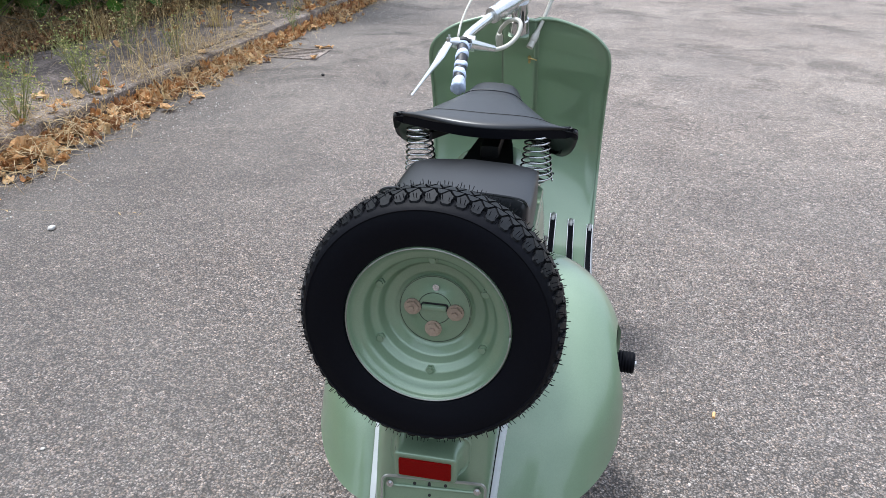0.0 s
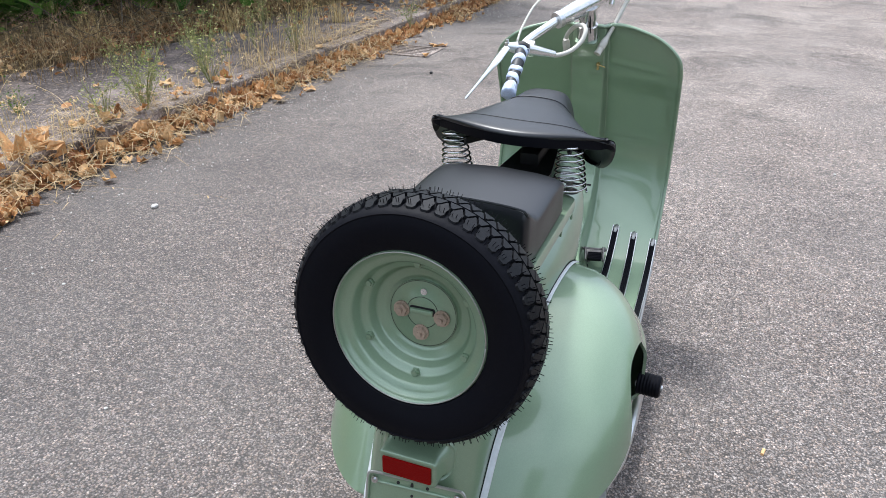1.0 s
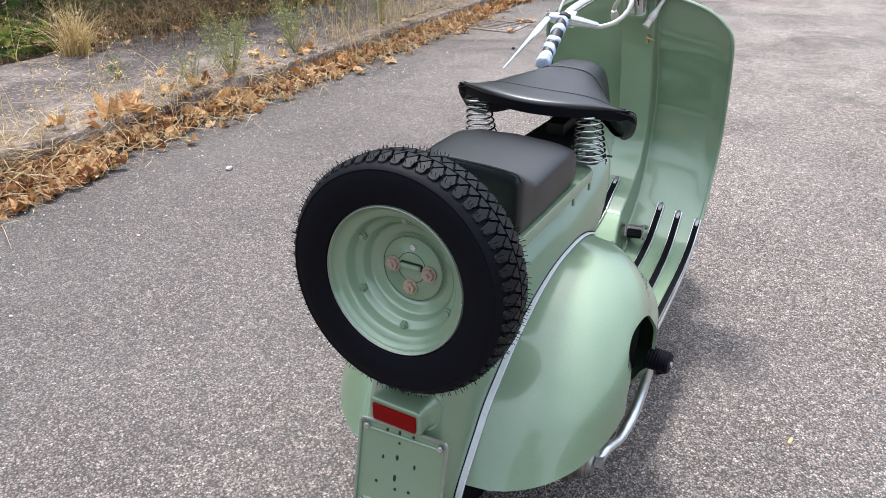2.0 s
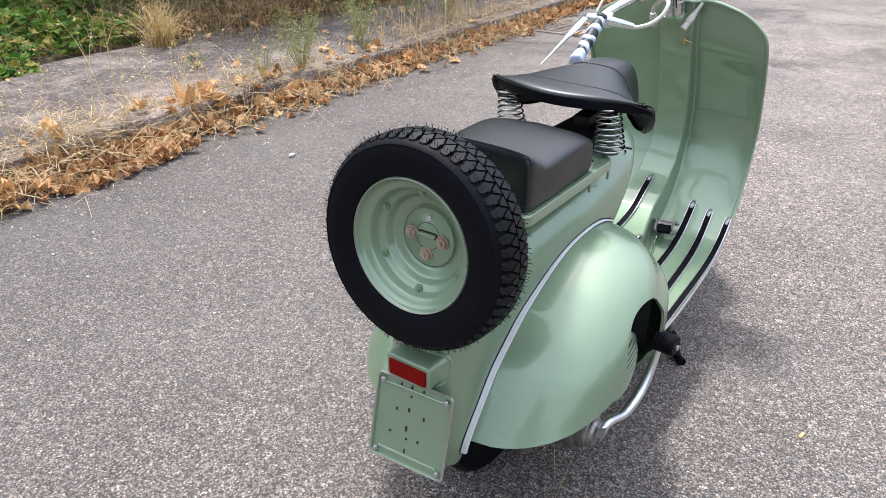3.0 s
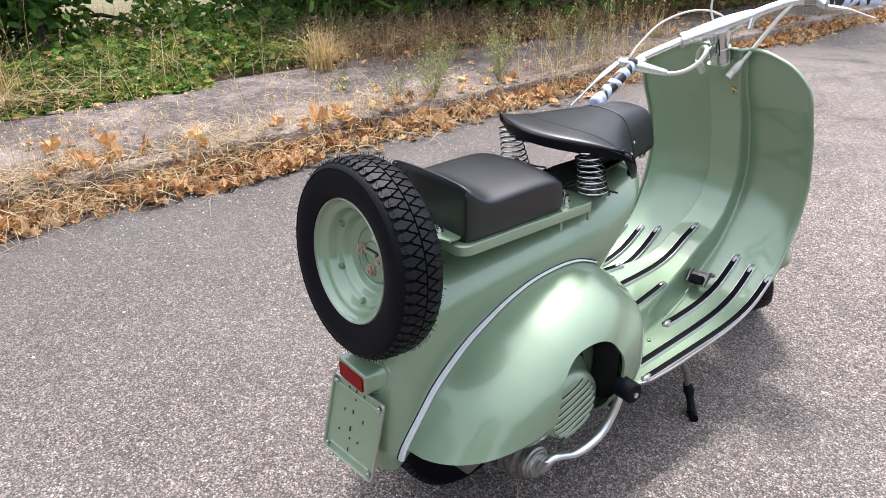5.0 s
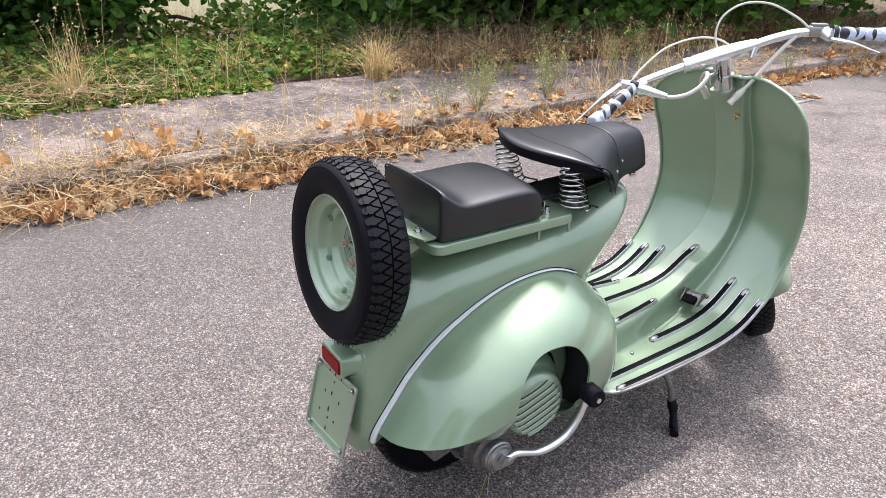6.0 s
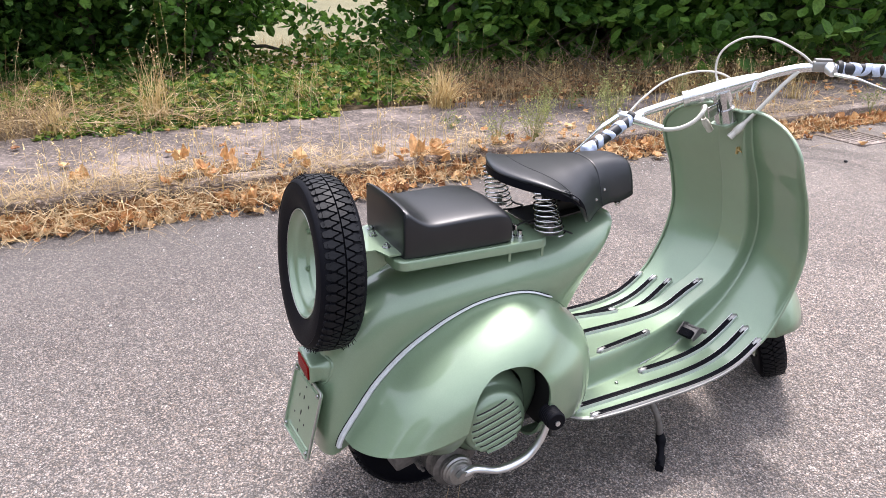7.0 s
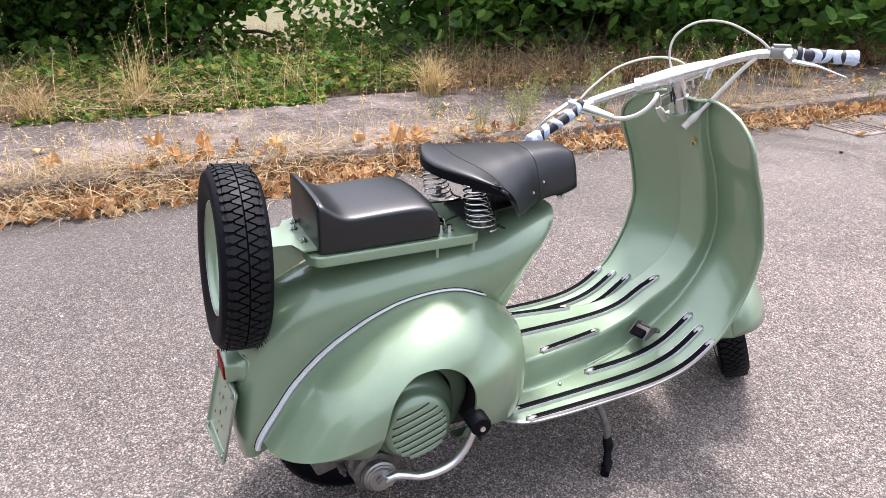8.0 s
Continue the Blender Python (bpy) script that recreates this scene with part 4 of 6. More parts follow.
for sd in (1, -1):
    bm = bmesh.new()
    tube(bm, [(sd * 0.075, 0.49, 0.668), (sd * 0.06, 0.51, 0.674), (sd * 0.045, 0.56, 0.676), (sd * 0.06, 0.6, 0.674), (sd * 0.1, 0.6, 0.669), (sd * 0.14, 0.61, 0.667)], 0.0022, 6, 24)
    part("spring_wire", bm, M_DARK, saddle)
bm = bmesh.new()
tube(bm, [(-0.03, 0.79, 0.68), (0.03, 0.79, 0.68)], 0.006, 10)
tube(bm, [(-0.05, 0.805, 0.689), (0.055, 0.805, 0.689)], 0.005, 10)
hexnut(bm, aim((0.05, 0.805, 0.689), (0.1, 0.805, 0.689)), 0.0095, 0.008)
part("hinge_bolt", bm, M_CHROME, saddle)
for sx, ex in ((0.1045, 0.1055), (-0.13, -0.13)):
    bm = bmesh.new()
    pts = []
    for k in range(0, 190):
        a = 2 * math.pi * k / 24
        u = k / 189
        rr = 0.034 - 0.0115 * u ** 0.9
        pts.append((sx + (ex - sx) * u + rr * math.cos(a), 0.574 - 0.026 * u + rr * math.sin(a), 0.6645 + 0.101 * u ** 1.05))
    tube(bm, pts, 0.0021, 7)
    part("coil_spring", bm, M_CHROME, saddle, "conical bright steel coil spring", sharp=0)
    bm = bmesh.new()
    lathe(bm, [(0, 0.022), (0.007, 0.022), (0.007, 0.0), (0.02, 0.0)], 12, Matrix.Translation((sx, 0.574, 0.662)))
    part("spring_bolt", bm, M_CAST, saddle)

# tail light and plate holder
tail = sub("tail_light", scooter, label="green tail light housing with a red reflector")


def body_back(x, z):
    """How far back the body's rear face stands at (x, z)."""
    zs = [p[1] for p in RIDGE[:8]]
    yr = float(np.interp(z, zs, [p[0] for p in RIDGE[:8]]))
    ex, ey = (float(np.interp(z, [p[2] for p in EDGE[:8]], [p[k] for p in EDGE[:8]])) for k in (0, 1))
    return yr + (ey - yr) * (1 - max(0.0, 1 - min(1.0, abs(x) / ex) ** 2.5) ** (1 / 2.5))


def tail_ring(w, h, r, cz, lift, sink=0.0):
    return [(x, body_back(x, z + sink) - lift, z) for x, z in rounded(w, h, r, 7, 0.002, cz)]


bm = bmesh.new()
rows = [tail_ring(0.128, 0.066, 0.024, 0.4, -0.003), tail_ring(0.128, 0.066, 0.024, 0.4, 0.002), tail_ring(0.125, 0.063, 0.023, 0.4, 0.004), tail_ring(0.121, 0.059, 0.022, 0.4, 0.0025), tail_ring(0.115, 0.055, 0.02, 0.3995, 0.002)]
rows += [[(x, y, z) for x, z in rounded(w, h, r, 7, 0.002, cz)] for y, w, h, cz, r in ((0.031, 0.103, 0.051, 0.399, 0.016), (0.02, 0.099, 0.0485, 0.3985, 0.011), (0.0105, 0.0965, 0.047, 0.398, 0.007), (0.0088, 0.094, 0.0445, 0.398, 0.006), (0.0085, 0.087, 0.038, 0.398, 0.003))]
vs = grid(bm, rows, close_v=True)
bm.faces.new(vs[-1])
part("housing", bm, M_PAINT, tail, sharp=50)
bm = bmesh.new()
rows = []
for y, g in ((0.0095, 1.0), (0.0055, 1.0), (0.0045, 0.97)):
    rows.append([(0.002 + (x - 0.002) * g, y, 0.3975 + (z - 0.3975) * g) for x, z in rounded(0.081, 0.031, 0.002, 3, 0.002, 0.3975)])
vs = grid(bm, rows, close_v=True)
bm.faces.new(vs[-1])
part("red_reflector", bm, M_RED, tail, "dark red rectangular reflector", sharp=30)
PL = Matrix.Translation((0.016, -0.005, 0.292)) @ pose(0, 0, 0, 75, 0, 4)
plate = sub("plate_holder", scooter, PL, "blank green plate holder below the tail light")
PW, PH = 0.159, 0.166
bm = bmesh.new()
rows = []
for g, h in ((1.0, -0.002), (1.0, 0.004), (0.985, 0.0052), (0.965, 0.004), (0.955, 0.0)):
    rows.append([(x * g, y * (1 - (1 - g) * PW / PH), h) for x, y in rounded(PW, PH, 0.009, 5)])
vs = grid(bm, rows, close_v=True)
bm.faces.new(vs[-1])
bm.faces.new(vs[0])
part("plate", bm, M_PAINT, plate, sharp=30)
bm = bmesh.new()
tube(bm, [(x, y, 0.003) for x, y in rounded(PW, PH, 0.009, 5)] + [(PW / 2, PH / 2 - 0.009, 0.003)], 0.0026, 6)
part("plate_rim", bm, M_EDGE, plate, "worn dull metal rim of the plate")
bm = bmesh.new()
for y in (-PH / 2 + 0.017, PH / 2 - 0.016):
    bm = bmesh.new()
    tube(bm, [(-PW / 2 + 0.016, y, 0.0), (PW / 2 - 0.016, y, 0.0)], 0.003, 8)
    part("plate_bead", bm, M_PAINT, plate)
HOLES = [((a - 0.5) * PW, (0.5 - b) * PH, rx, ry) for a, b, rx, ry in (
    (0.313, 0.065, 0.0028, 0.0028), (0.457, 0.07, 0.0026, 0.006), (0.616, 0.06, 0.0028, 0.0028), (0.463, 0.171, 0.0024, 0.0026), (0.29, 0.371, 0.002, 0.004), (0.453, 0.335, 0.0026, 0.005),
    (0.659, 0.377, 0.002, 0.0045), (0.234, 0.663, 0.0028, 0.0028), (0.445, 0.565, 0.0028, 0.0065), (0.461, 0.686, 0.0026, 0.0028), (0.619, 0.67, 0.0028, 0.0028), (0.457, 0.84, 0.002, 0.005))]
for x, y, rx, ry in HOLES:
    bm = bmesh.new()
    slab(bm, [(x + rx * math.cos(k * math.pi / 6), y + ry * math.sin(k * math.pi / 6)) for k in range(12)], 0.0, 0.0006)
    part("plate_hole", bm, M_DARK, plate, "dark bolt hole")
for x, y in ((PW / 2 - 0.012, PH / 2 - 0.012), (-PW / 2 + 0.012, PH / 2 - 0.012), (PW / 2 - 0.012, -PH / 2 + 0.012), (-PW / 2 + 0.012, -PH / 2 + 0.012)):
    bm = bmesh.new()
    hexnut(bm, pose(x, y, 0.002), 0.006, 0.004, 0.5)
    part("plate_bolt", bm, M_CHROME, plate, "small plated bolt", sharp=30)
bm = bmesh.new()
box(bm, (0.05, 0.03, 0.05), Matrix.Translation((-0.01, 0.055, -0.026)), 0.004)
part("plate_bracket", bm, M_PAINT, plate)

# handlebar
bar = sub("handlebar", scooter, label="white and bright metal handlebar turned to full lock")
HB = [(-0.113, 0.955, 0.848), (-0.112, 0.985, 0.862), (-0.1, 1.015, 0.874), (-0.08, 1.05, 0.889), (-0.055, 1.095, 0.907), (-0.01, 1.15, 0.932), (0.032, 1.205, 0.956),
      (0.066, 1.257, 0.978), (0.1, 1.31, 0.993), (0.138, 1.352, 0.9965), (0.152, 1.37, 0.996)]
bm = bmesh.new()
tube(bm, HB, 0.0115, 14, 60)
part("bar", bm, M_WHITE, bar, "glossy pale grey bar")
bm = bmesh.new()
tube(bm, [(-0.06, 1.088, 0.904), (-0.057, 1.092, 0.906), (-0.03, 1.125, 0.921), (0.0, 1.163, 0.938), (0.03, 1.203, 0.9555), (0.042, 1.219, 0.9625), (0.045, 1.223, 0.964)],
     [0.018, 0.0215, 0.022, 0.0235, 0.022, 0.019, 0.0145], 16, 30)
part("head_casting", bm, M_WHITE, bar, "pale grey cast head of the handlebar")
bm = bmesh.new()
tube(bm, [(-0.055, 1.095, 0.907), (-0.063, 1.084, 0.903)], 0.0205, 16)
part("collar", bm, M_ALU, bar, "bright collar")
bm = bmesh.new()
tube(bm, [(0.05, 1.212, 0.957), (0.05, 1.205, 0.932)], 0.007, 10)
part("cable_stop", bm, M_WHITE, bar)
bm = bmesh.new()
lathe(bm, [(0, 0.06), (0.024, 0.06), (0.024, 0.03), (0.021, 0.028), (0.021, 0.012), (0.026, 0.01), (0.027, -0.028), (0.022, -0.03), (0, -0.03)], 24, aim((0.0, 1.172, 0.875), (0.0, 1.15, 0.935)))
box(bm, (0.005, 0.07, 0.03), aim((0.005, 1.15, 0.9), (0.005, 1.13, 0.96)) @ pose(0, -0.01, -0.01), 0.001)
part("stem_clamp", bm, M_CHROME, bar, "bright steel stem clamp")
bm = bmesh.new()
box(bm, (0.003, 0.003, 0.045), aim((0.012, 1.143, 0.888), (0.012, 1.121, 0.945)), 0.0005)
part("clamp_slot", bm, M_DARK, bar)
bm = bmesh.new()
slab(bm, rounded(0.056, 0.05, 0.012, 5), -0.004, 0.003, aim((0.0, 1.178, 0.845), (0.0, 1.158, 0.905)))
part("stem_washer", bm, M_PAINT, bar, "green cap of the steering column")


def grip(p, q, name):
    """A grip wound with dark tape and pale cloth bands."""
    p, q = Vector(p), Vector(q)
    bm = bmesh.new()
    tube(bm, [tuple(p.lerp(q, u)) for u in np.linspace(0, 1, 14)], 0.0145, 14)
    g = part(name, bm, M_STRAP, scooter, "handgrip wound with dark tape")
    bm = bmesh.new()
    lathe(bm, [(0.012, -0.006), (0.0185, -0.006), (0.0195, -0.002), (0.0195, 0.002), (0.0185, 0.005), (0.012, 0.005)], 24, aim(p, q))
    part("clamp_ring", bm, M_DARK, g, "dark clamp ring")
    fr = aim(p, q)
    ln = (q - p).length
    for a in (0.06, 0.3, 0.52, 0.74, 0.95):
        bm = bmesh.new()
        wd = random.uniform(0.0075, 0.0095)
        rows = []
        for k in range(24):
            th = 2 * math.pi * k / 24
            sl = 0.0065 * math.cos(th + a * 9) + 0.0015 * math.sin(3 * th + a * 20)
            rows.append([tuple(fr @ Vector((r * math.cos(th), r * math.sin(th), a * ln + sl + w))) for r, w in
                         ((0.0143, -wd), (0.0156 + 0.0006 * math.sin(5 * th + a * 30), -wd * 0.92), (0.0162 + 0.0006 * math.sin(3 * th), 0.0), (0.0157 + 0.0006 * math.sin(4 * th), wd * 0.92), (0.0143, wd))])
        grid(bm, rows, close_u=True)
        part("cloth_band", bm, M_WRAP, g, "pale blue cloth band", sharp=0)
    bm = bmesh.new()
    rows = []
    for k in range(28):
        th = 2 * math.pi * k / 28
        fray = 0.0022 * noise.noise(Vector((math.cos(th) * 4, math.sin(th) * 4, ln * 50)))
        rows.append([tuple(fr @ Vector((r * math.cos(th), r * math.sin(th), ln + w))) for r, w in
                     ((0.0145, -0.018), (0.016 + fray * 0.5, -0.015), (0.0165 + fray, -0.004), (0.0178 + fray, 0.006 + fray), (0.0165 + fray, 0.011 + fray * 2), (0.011, 0.0125), (0.0, 0.013))])
    grid(bm, rows, close_u=True)
    part("cloth_end", bm, M_WRAP, g, "pale blue cloth tied over the end", sharp=0)


grip((-0.113, 0.96, 0.852), (-0.0985, 0.814, 0.785), "grip")
grip((0.156, 1.374, 0.996), (0.224, 1.472, 0.993), "grip")


def lever(mount, pivot, mid, tip, name):
    bm = bmesh.new()
    tube(bm, [pivot, tuple(Vector(pivot).lerp(Vector(mid), 0.5)), mid, tuple(Vector(mid).lerp(Vector(tip), 0.6)), tip], [0.011, 0.0125, 0.0078, 0.0048, 0.0042], 12, 24, squash=0.45)
    lv = part(name, bm, M_WHITE, scooter, "pale grey lever")
    bm = bmesh.new()
    tube(bm, [mount, tuple(Vector(mount).lerp(Vector(pivot), 0.5)), pivot], [0.016, 0.0135, 0.0095], 12)
    hexnut(bm, aim(pivot, (pivot[0], pivot[1], pivot[2] + 1)), 0.007, 0.01)
    part("lever_bracket", bm, M_ALU, lv, "bright metal bracket")


lever((-0.114, 0.962, 0.853), (-0.146, 0.945, 0.858), (-0.165, 0.9, 0.822), (-0.219, 0.857, 0.746), "clutch_lever")
lever((0.142, 1.354, 0.998), (0.166, 1.345, 0.985), (0.206, 1.385, 0.976), (0.254, 1.425, 0.956), "brake_lever")
bm = bmesh.new()
box(bm, (0.026, 0.026, 0.05), aim((0.118, 1.329, 0.999), (0.165, 1.388, 0.999)) @ pose(0, 0, 0.02), 0.005)
box(bm, (0.02, 0.008, 0.04), aim((0.118, 1.329, 1.0), (0.165, 1.388, 1.0)) @ pose(0, 0.014, 0.02), 0.002)
part("switch_block", bm, M_CAP, bar, "bright metal switch block")
bm = bmesh.new()
box(bm, (0.03, 0.028, 0.03), aim((-0.1, 0.972, 0.852), (-0.1, 0.94, 0.83)), 0.004)
part("gear_block", bm, M_WHITE, bar, "pale grey gear selector block")
CABLES = [
    ("cable", [(-0.128, 0.965, 0.868), (-0.125, 1.0, 0.9), (-0.11, 1.06, 0.945), (-0.08, 1.13, 0.969), (-0.045, 1.18, 0.968), (-0.018, 1.21, 0.945), (-0.005, 1.22, 0.9)], 0.0028),
    ("cable", [(0.12, 1.325, 1.003), (0.095, 1.3, 1.03), (0.05, 1.245, 1.062), (0.01, 1.19, 1.062), (-0.02, 1.155, 1.03), (-0.03, 1.15, 0.985), (-0.024, 1.165, 0.94), (-0.01, 1.2, 0.9)], 0.0028),
    ("gear_cable", [(-0.1, 0.96, 0.853), (-0.085, 0.98, 0.842), (-0.06, 1.0, 0.835), (-0.035, 1.02, 0.833), (-0.01, 1.045, 0.842), (0.008, 1.068, 0.862), (0.012, 1.086, 0.884), (0.0, 1.102, 0.893), (-0.022, 1.118, 0.886), (-0.042, 1.138, 0.866), (-0.049, 1.15, 0.852)], 0.0056),
    ("throttle_cable", [(0.1, 1.3, 0.985), (0.085, 1.27, 0.95), (0.06, 1.22, 0.88), (0.036, 1.178, 0.823)], 0.0055),
]
for nm, pts, r in CABLES:
    bm = bmesh.new()
    tube(bm, pts, r, 8, 46)
    part(nm, bm, M_SLEEVE, bar, "white sleeved control cable", sharp=0)
bm = bmesh.new()
tube(bm, [(-0.1, 0.958, 0.853), (-0.045, 1.01, 0.835)], [0.0145, 0.0085], 12, 10)
part("cable_sleeve", bm, M_WHITE, bar, "pale grey cable guide")
for p, q, nm in (((0.048, 1.2, 0.851), (0.031, 1.172, 0.812), "cable_boot"), ((-0.05, 1.153, 0.848), (-0.052, 1.185, 0.813), "cable_adjuster")):
    bm = bmesh.new()
    tube(bm, [tuple(Vector(p).lerp(Vector(q), u)) for u in (0, 0.2, 0.25, 0.6, 0.65, 1)], [0.0068, 0.0082, 0.0098, 0.0102, 0.0085, 0.0095], 12)
    part(nm, bm, M_SLEEVE, bar, "plated cable adjuster")
hook = sub("bag_hook", scooter, label="small brass catch on the leg shield")
bm = bmesh.new()
lathe(bm, [(0, 0.016), (0.004, 0.016), (0.005, 0.013), (0.005, 0.006), (0.0085, 0.005), (0.0085, -0.012), (0, -0.012)], 14, aim((0.029, 1.224, 0.779), (0.029, 1.2, 0.776)))
tube(bm, [(0.029, 1.208, 0.777), (0.038, 1.205, 0.776), (0.05, 1.204, 0.773)], [0.0028, 0.002, 0.0016], 8, 10)
box(bm, (0.006, 0.006, 0.01), Matrix.Translation((0.03, 1.209, 0.768)), 0.001)
part("hook", bm, M_BRASS, hook)

# engine: fan shroud, cover, crankcase, kick starter
engine = sub("engine", scooter, label="engine with green fan shroud and cast case")
TO_X = Matrix(((0, 0, 1, 0), (1, 0, 0, 0), (0, 1, 0, 0), (0, 0, 0, 1)))
FAN = (0.358, 0.313)
bm = bmesh.new()
lathe(bm, [(0.112, 0.1), (0.11, 0.18), (0.103, 0.215), (0.092, 0.235), (0.083, 0.243), (0.079, 0.246), (0.077, 0.258), (0.071, 0.272), (0.05, 0.2785), (0.0, 0.28)], 56, Matrix.Translation((0, FAN[0] - 0.005, FAN[1])) @ TO_X)
part("fan_shroud", bm, M_PAINT, engine, "green domed fan shroud", sharp=50)
bm = bmesh.new()
lathe(bm, [(0.125, 0.1), (0.125, 0.195), (0.12, 0.205), (0.105, 0.21), (0.08, 0.212)], 48, Matrix.Translation((0, FAN[0] + 0.015, FAN[1] + 0.022)) @ TO_X)
part("fan_housing", bm, M_PAINT, engine, "green housing behind the fan shroud", sharp=50)
SL = radians(17)
for k in range(-3, 4):
    off = k * 0.0165
    half = math.sqrt(max(0.0005, 0.063 ** 2 - off ** 2)) * 0.96
    bm = bmesh.new()
    pts = []
    for u in np.linspace(-1, 1, 9):
        a, b = u * half, off
        y, z = a * math.cos(SL) - b * math.sin(SL), a * math.sin(SL) + b * math.cos(SL)
        rr = math.hypot(y, z)
        x = np.interp(rr, [0, 0.05, 0.071, 0.077], [0.28, 0.2785, 0.272, 0.258])
        pts.append((x - 0.0012, FAN[0] - 0.005 + y, FAN[1] + z))
    tube(bm, [(x + 0.0006, y, z) for x, y, z in pts], 0.002, 6)
    part("fan_slot", bm, M_DARK, engine, "dark cooling slot")
    bm = bmesh.new()
    tube(bm, [(x - 0.0022, y, z - 0.008) for x, y, z in pts], 0.0064, 10)
    part("slot_lip", bm, M_PAINT, engine)
# black disc and boxes added as the bay's inner shade
bm = bmesh.new()
lathe(bm, [(0.0, 0.02), (0.14, 0.02), (0.14, 0.11), (0.15, 0.115), (0.0, 0.12)], 40, Matrix.Translation((0, 0.37, 0.33)) @ TO_X)
box(bm, (0.2, 0.15, 0.16), Matrix.Translation((0.02, 0.49, 0.25)), 0.01)
box(bm, (0.19, 0.006, 0.18), Matrix.Translation((0.168, 0.505, 0.315)), 0.002)
part("bay_shade", bm, M_DARK, engine, "added black blocks standing for the shade deep in the engine bay")
bm = bmesh.new()
lathe(bm, [(0.0, 0.03), (0.07, 0.03), (0.078, 0.1), (0.075, 0.16), (0.05, 0.19), (0.0, 0.2)], 32, Matrix.Translation((0, 0.3, 0.2)) @ TO_X)
lathe(bm, [(0.05, 0.15), (0.05, 0.2), (0.041, 0.205), (0.041, 0.215), (0.047, 0.217), (0.047, 0.232), (0.036, 0.236), (0.036, 0.246), (0.025, 0.25), (0.0, 0.25)], 32, Matrix.Translation((0, 0.268, 0.198)) @ TO_X)
box(bm, (0.08, 0.2, 0.06), Matrix.Translation((0.12, 0.36, 0.2)), 0.015)
box(bm, (0.05, 0.07, 0.055), Matrix.Translation((0.15, 0.185, 0.21)) @ pose(0, 0, 0, 8, 0, 6), 0.008)
for cy, cz in ((0.21, 0.186), (0.235, 0.176), (0.222, 0.232), (0.31, 0.17)):
    hexnut(bm, Matrix.Translation((0.17, cy, cz)) @ TO_X, 0.008, 0.02)
part("crankcase", bm, M_CAST, engine, "dirty cast aluminium crankcase", sharp=30)
kick = sub("kick_starter", scooter, label="polished kick starter lever with a rubber pedal")
bm = bmesh.new()
lathe(bm, [(0.0, -0.012), (0.034, -0.012), (0.036, -0.009), (0.036, 0.0), (0.032, 0.003), (0.032, 0.006), (0.028, 0.008), (0.026, 0.013), (0.0, 0.014)], 28, Matrix.Translation((0.252, 0.272, 0.2)) @ TO_X)
slab(bm, [(0.02 * math.cos(k * math.pi / 3), 0.012 * math.sin(k * math.pi / 3)) for k in range(6)], 0.015, 0.028, Matrix.Translation((0.252, 0.278, 0.203)) @ TO_X)
part("kick_hub", bm, M_CAP, kick, "polished hub clamp", sharp=30)
bm = bmesh.new()
tube(bm, [(0.268, 0.276, 0.204), (0.275, 0.298, 0.213), (0.28, 0.32, 0.209), (0.285, 0.352, 0.2), (0.289, 0.39, 0.204), (0.293, 0.424, 0.22), (0.297, 0.449, 0.252), (0.3, 0.464, 0.29), (0.301, 0.468, 0.32)],
     [0.012, 0.0105, 0.0095, 0.0115, 0.0115, 0.011, 0.01, 0.009, 0.009], 14, 44, squash=0.8)
part("kick_arm", bm, M_ALU, kick, "polished aluminium arm")
bm = bmesh.new()
tube(bm, [(0.29, 0.468, 0.322), (0.342, 0.4645, 0.324)], 0.006, 10)
part("kick_pin", bm, M_ALU, kick)
bm = bmesh.new()
lathe(bm, [(0.0, 0.0)] + [(0.0215 + (0.0012 if k % 2 else 0.0), 0.001 + 0.003 * k) for k in range(15)] + [(0.019, 0.0455), (0.0, 0.046)], 20, aim((0.293, 0.468, 0.325), (0.36, 0.462, 0.327)))
part("kick_rubber", bm, M_RUBBER, kick, "ribbed black rubber pedal", sharp=25)

# centre stand, brake pedal
stand = sub("centre_stand", scooter, label="steel centre stand with black rubber feet")
for sd in (1, -1):
    bm = bmesh.new()
    tube(bm, [(sd * 0.1, 0.79, 0.205), (sd * 0.152, 0.852, 0.196), (sd * 0.176, 0.884, 0.155), (sd * 0.198, 0.898, 0.105), (sd * 0.206, 0.902, 0.06)], 0.0085, 12, 20)
    tube(bm, [(sd * 0.12, 0.81, 0.215), (sd * 0.16, 0.845, 0.17), (sd * 0.19, 0.88, 0.13)], 0.003, 6, 10)
    part("leg", bm, M_CAST, stand, "bare steel stand tube")
    bm = bmesh.new()
    tube(bm, [(sd * 0.203, 0.9, 0.072), (sd * 0.205, 0.902, 0.066), (sd * 0.214, 0.9, 0.048), (sd * 0.232, 0.886, 0.024), (sd * 0.242, 0.874, 0.014)], [0.0105, 0.0145, 0.0095, 0.0105, 0.011], 14, 20)
    tube(bm, [(sd * 0.226, 0.897, 0.011), (sd * 0.26, 0.86, 0.011)], 0.0115, 12)
    part("rubber_foot", bm, M_RUBBER, stand, "black rubber foot")
bm = bmesh.new()
tube(bm, [(-0.15, 0.848, 0.196), (0.15, 0.848, 0.196)], 0.009, 10)
part("cross_tube", bm, M_CAST, stand)
pedal = sub("brake_pedal", scooter, label="rear brake pedal on the footboard")
bm = bmesh.new()
tube(bm, [(0.08, 1.085, 0.235), (0.078, 1.085, 0.272), (0.082, 1.075, 0.29), (0.092, 1.062, 0.29)], 0.006, 10, 16)
PED = Matrix.Translation((0.096, 1.062, 0.29)) @ pose(0, 0, 0, 40, 0, 14)
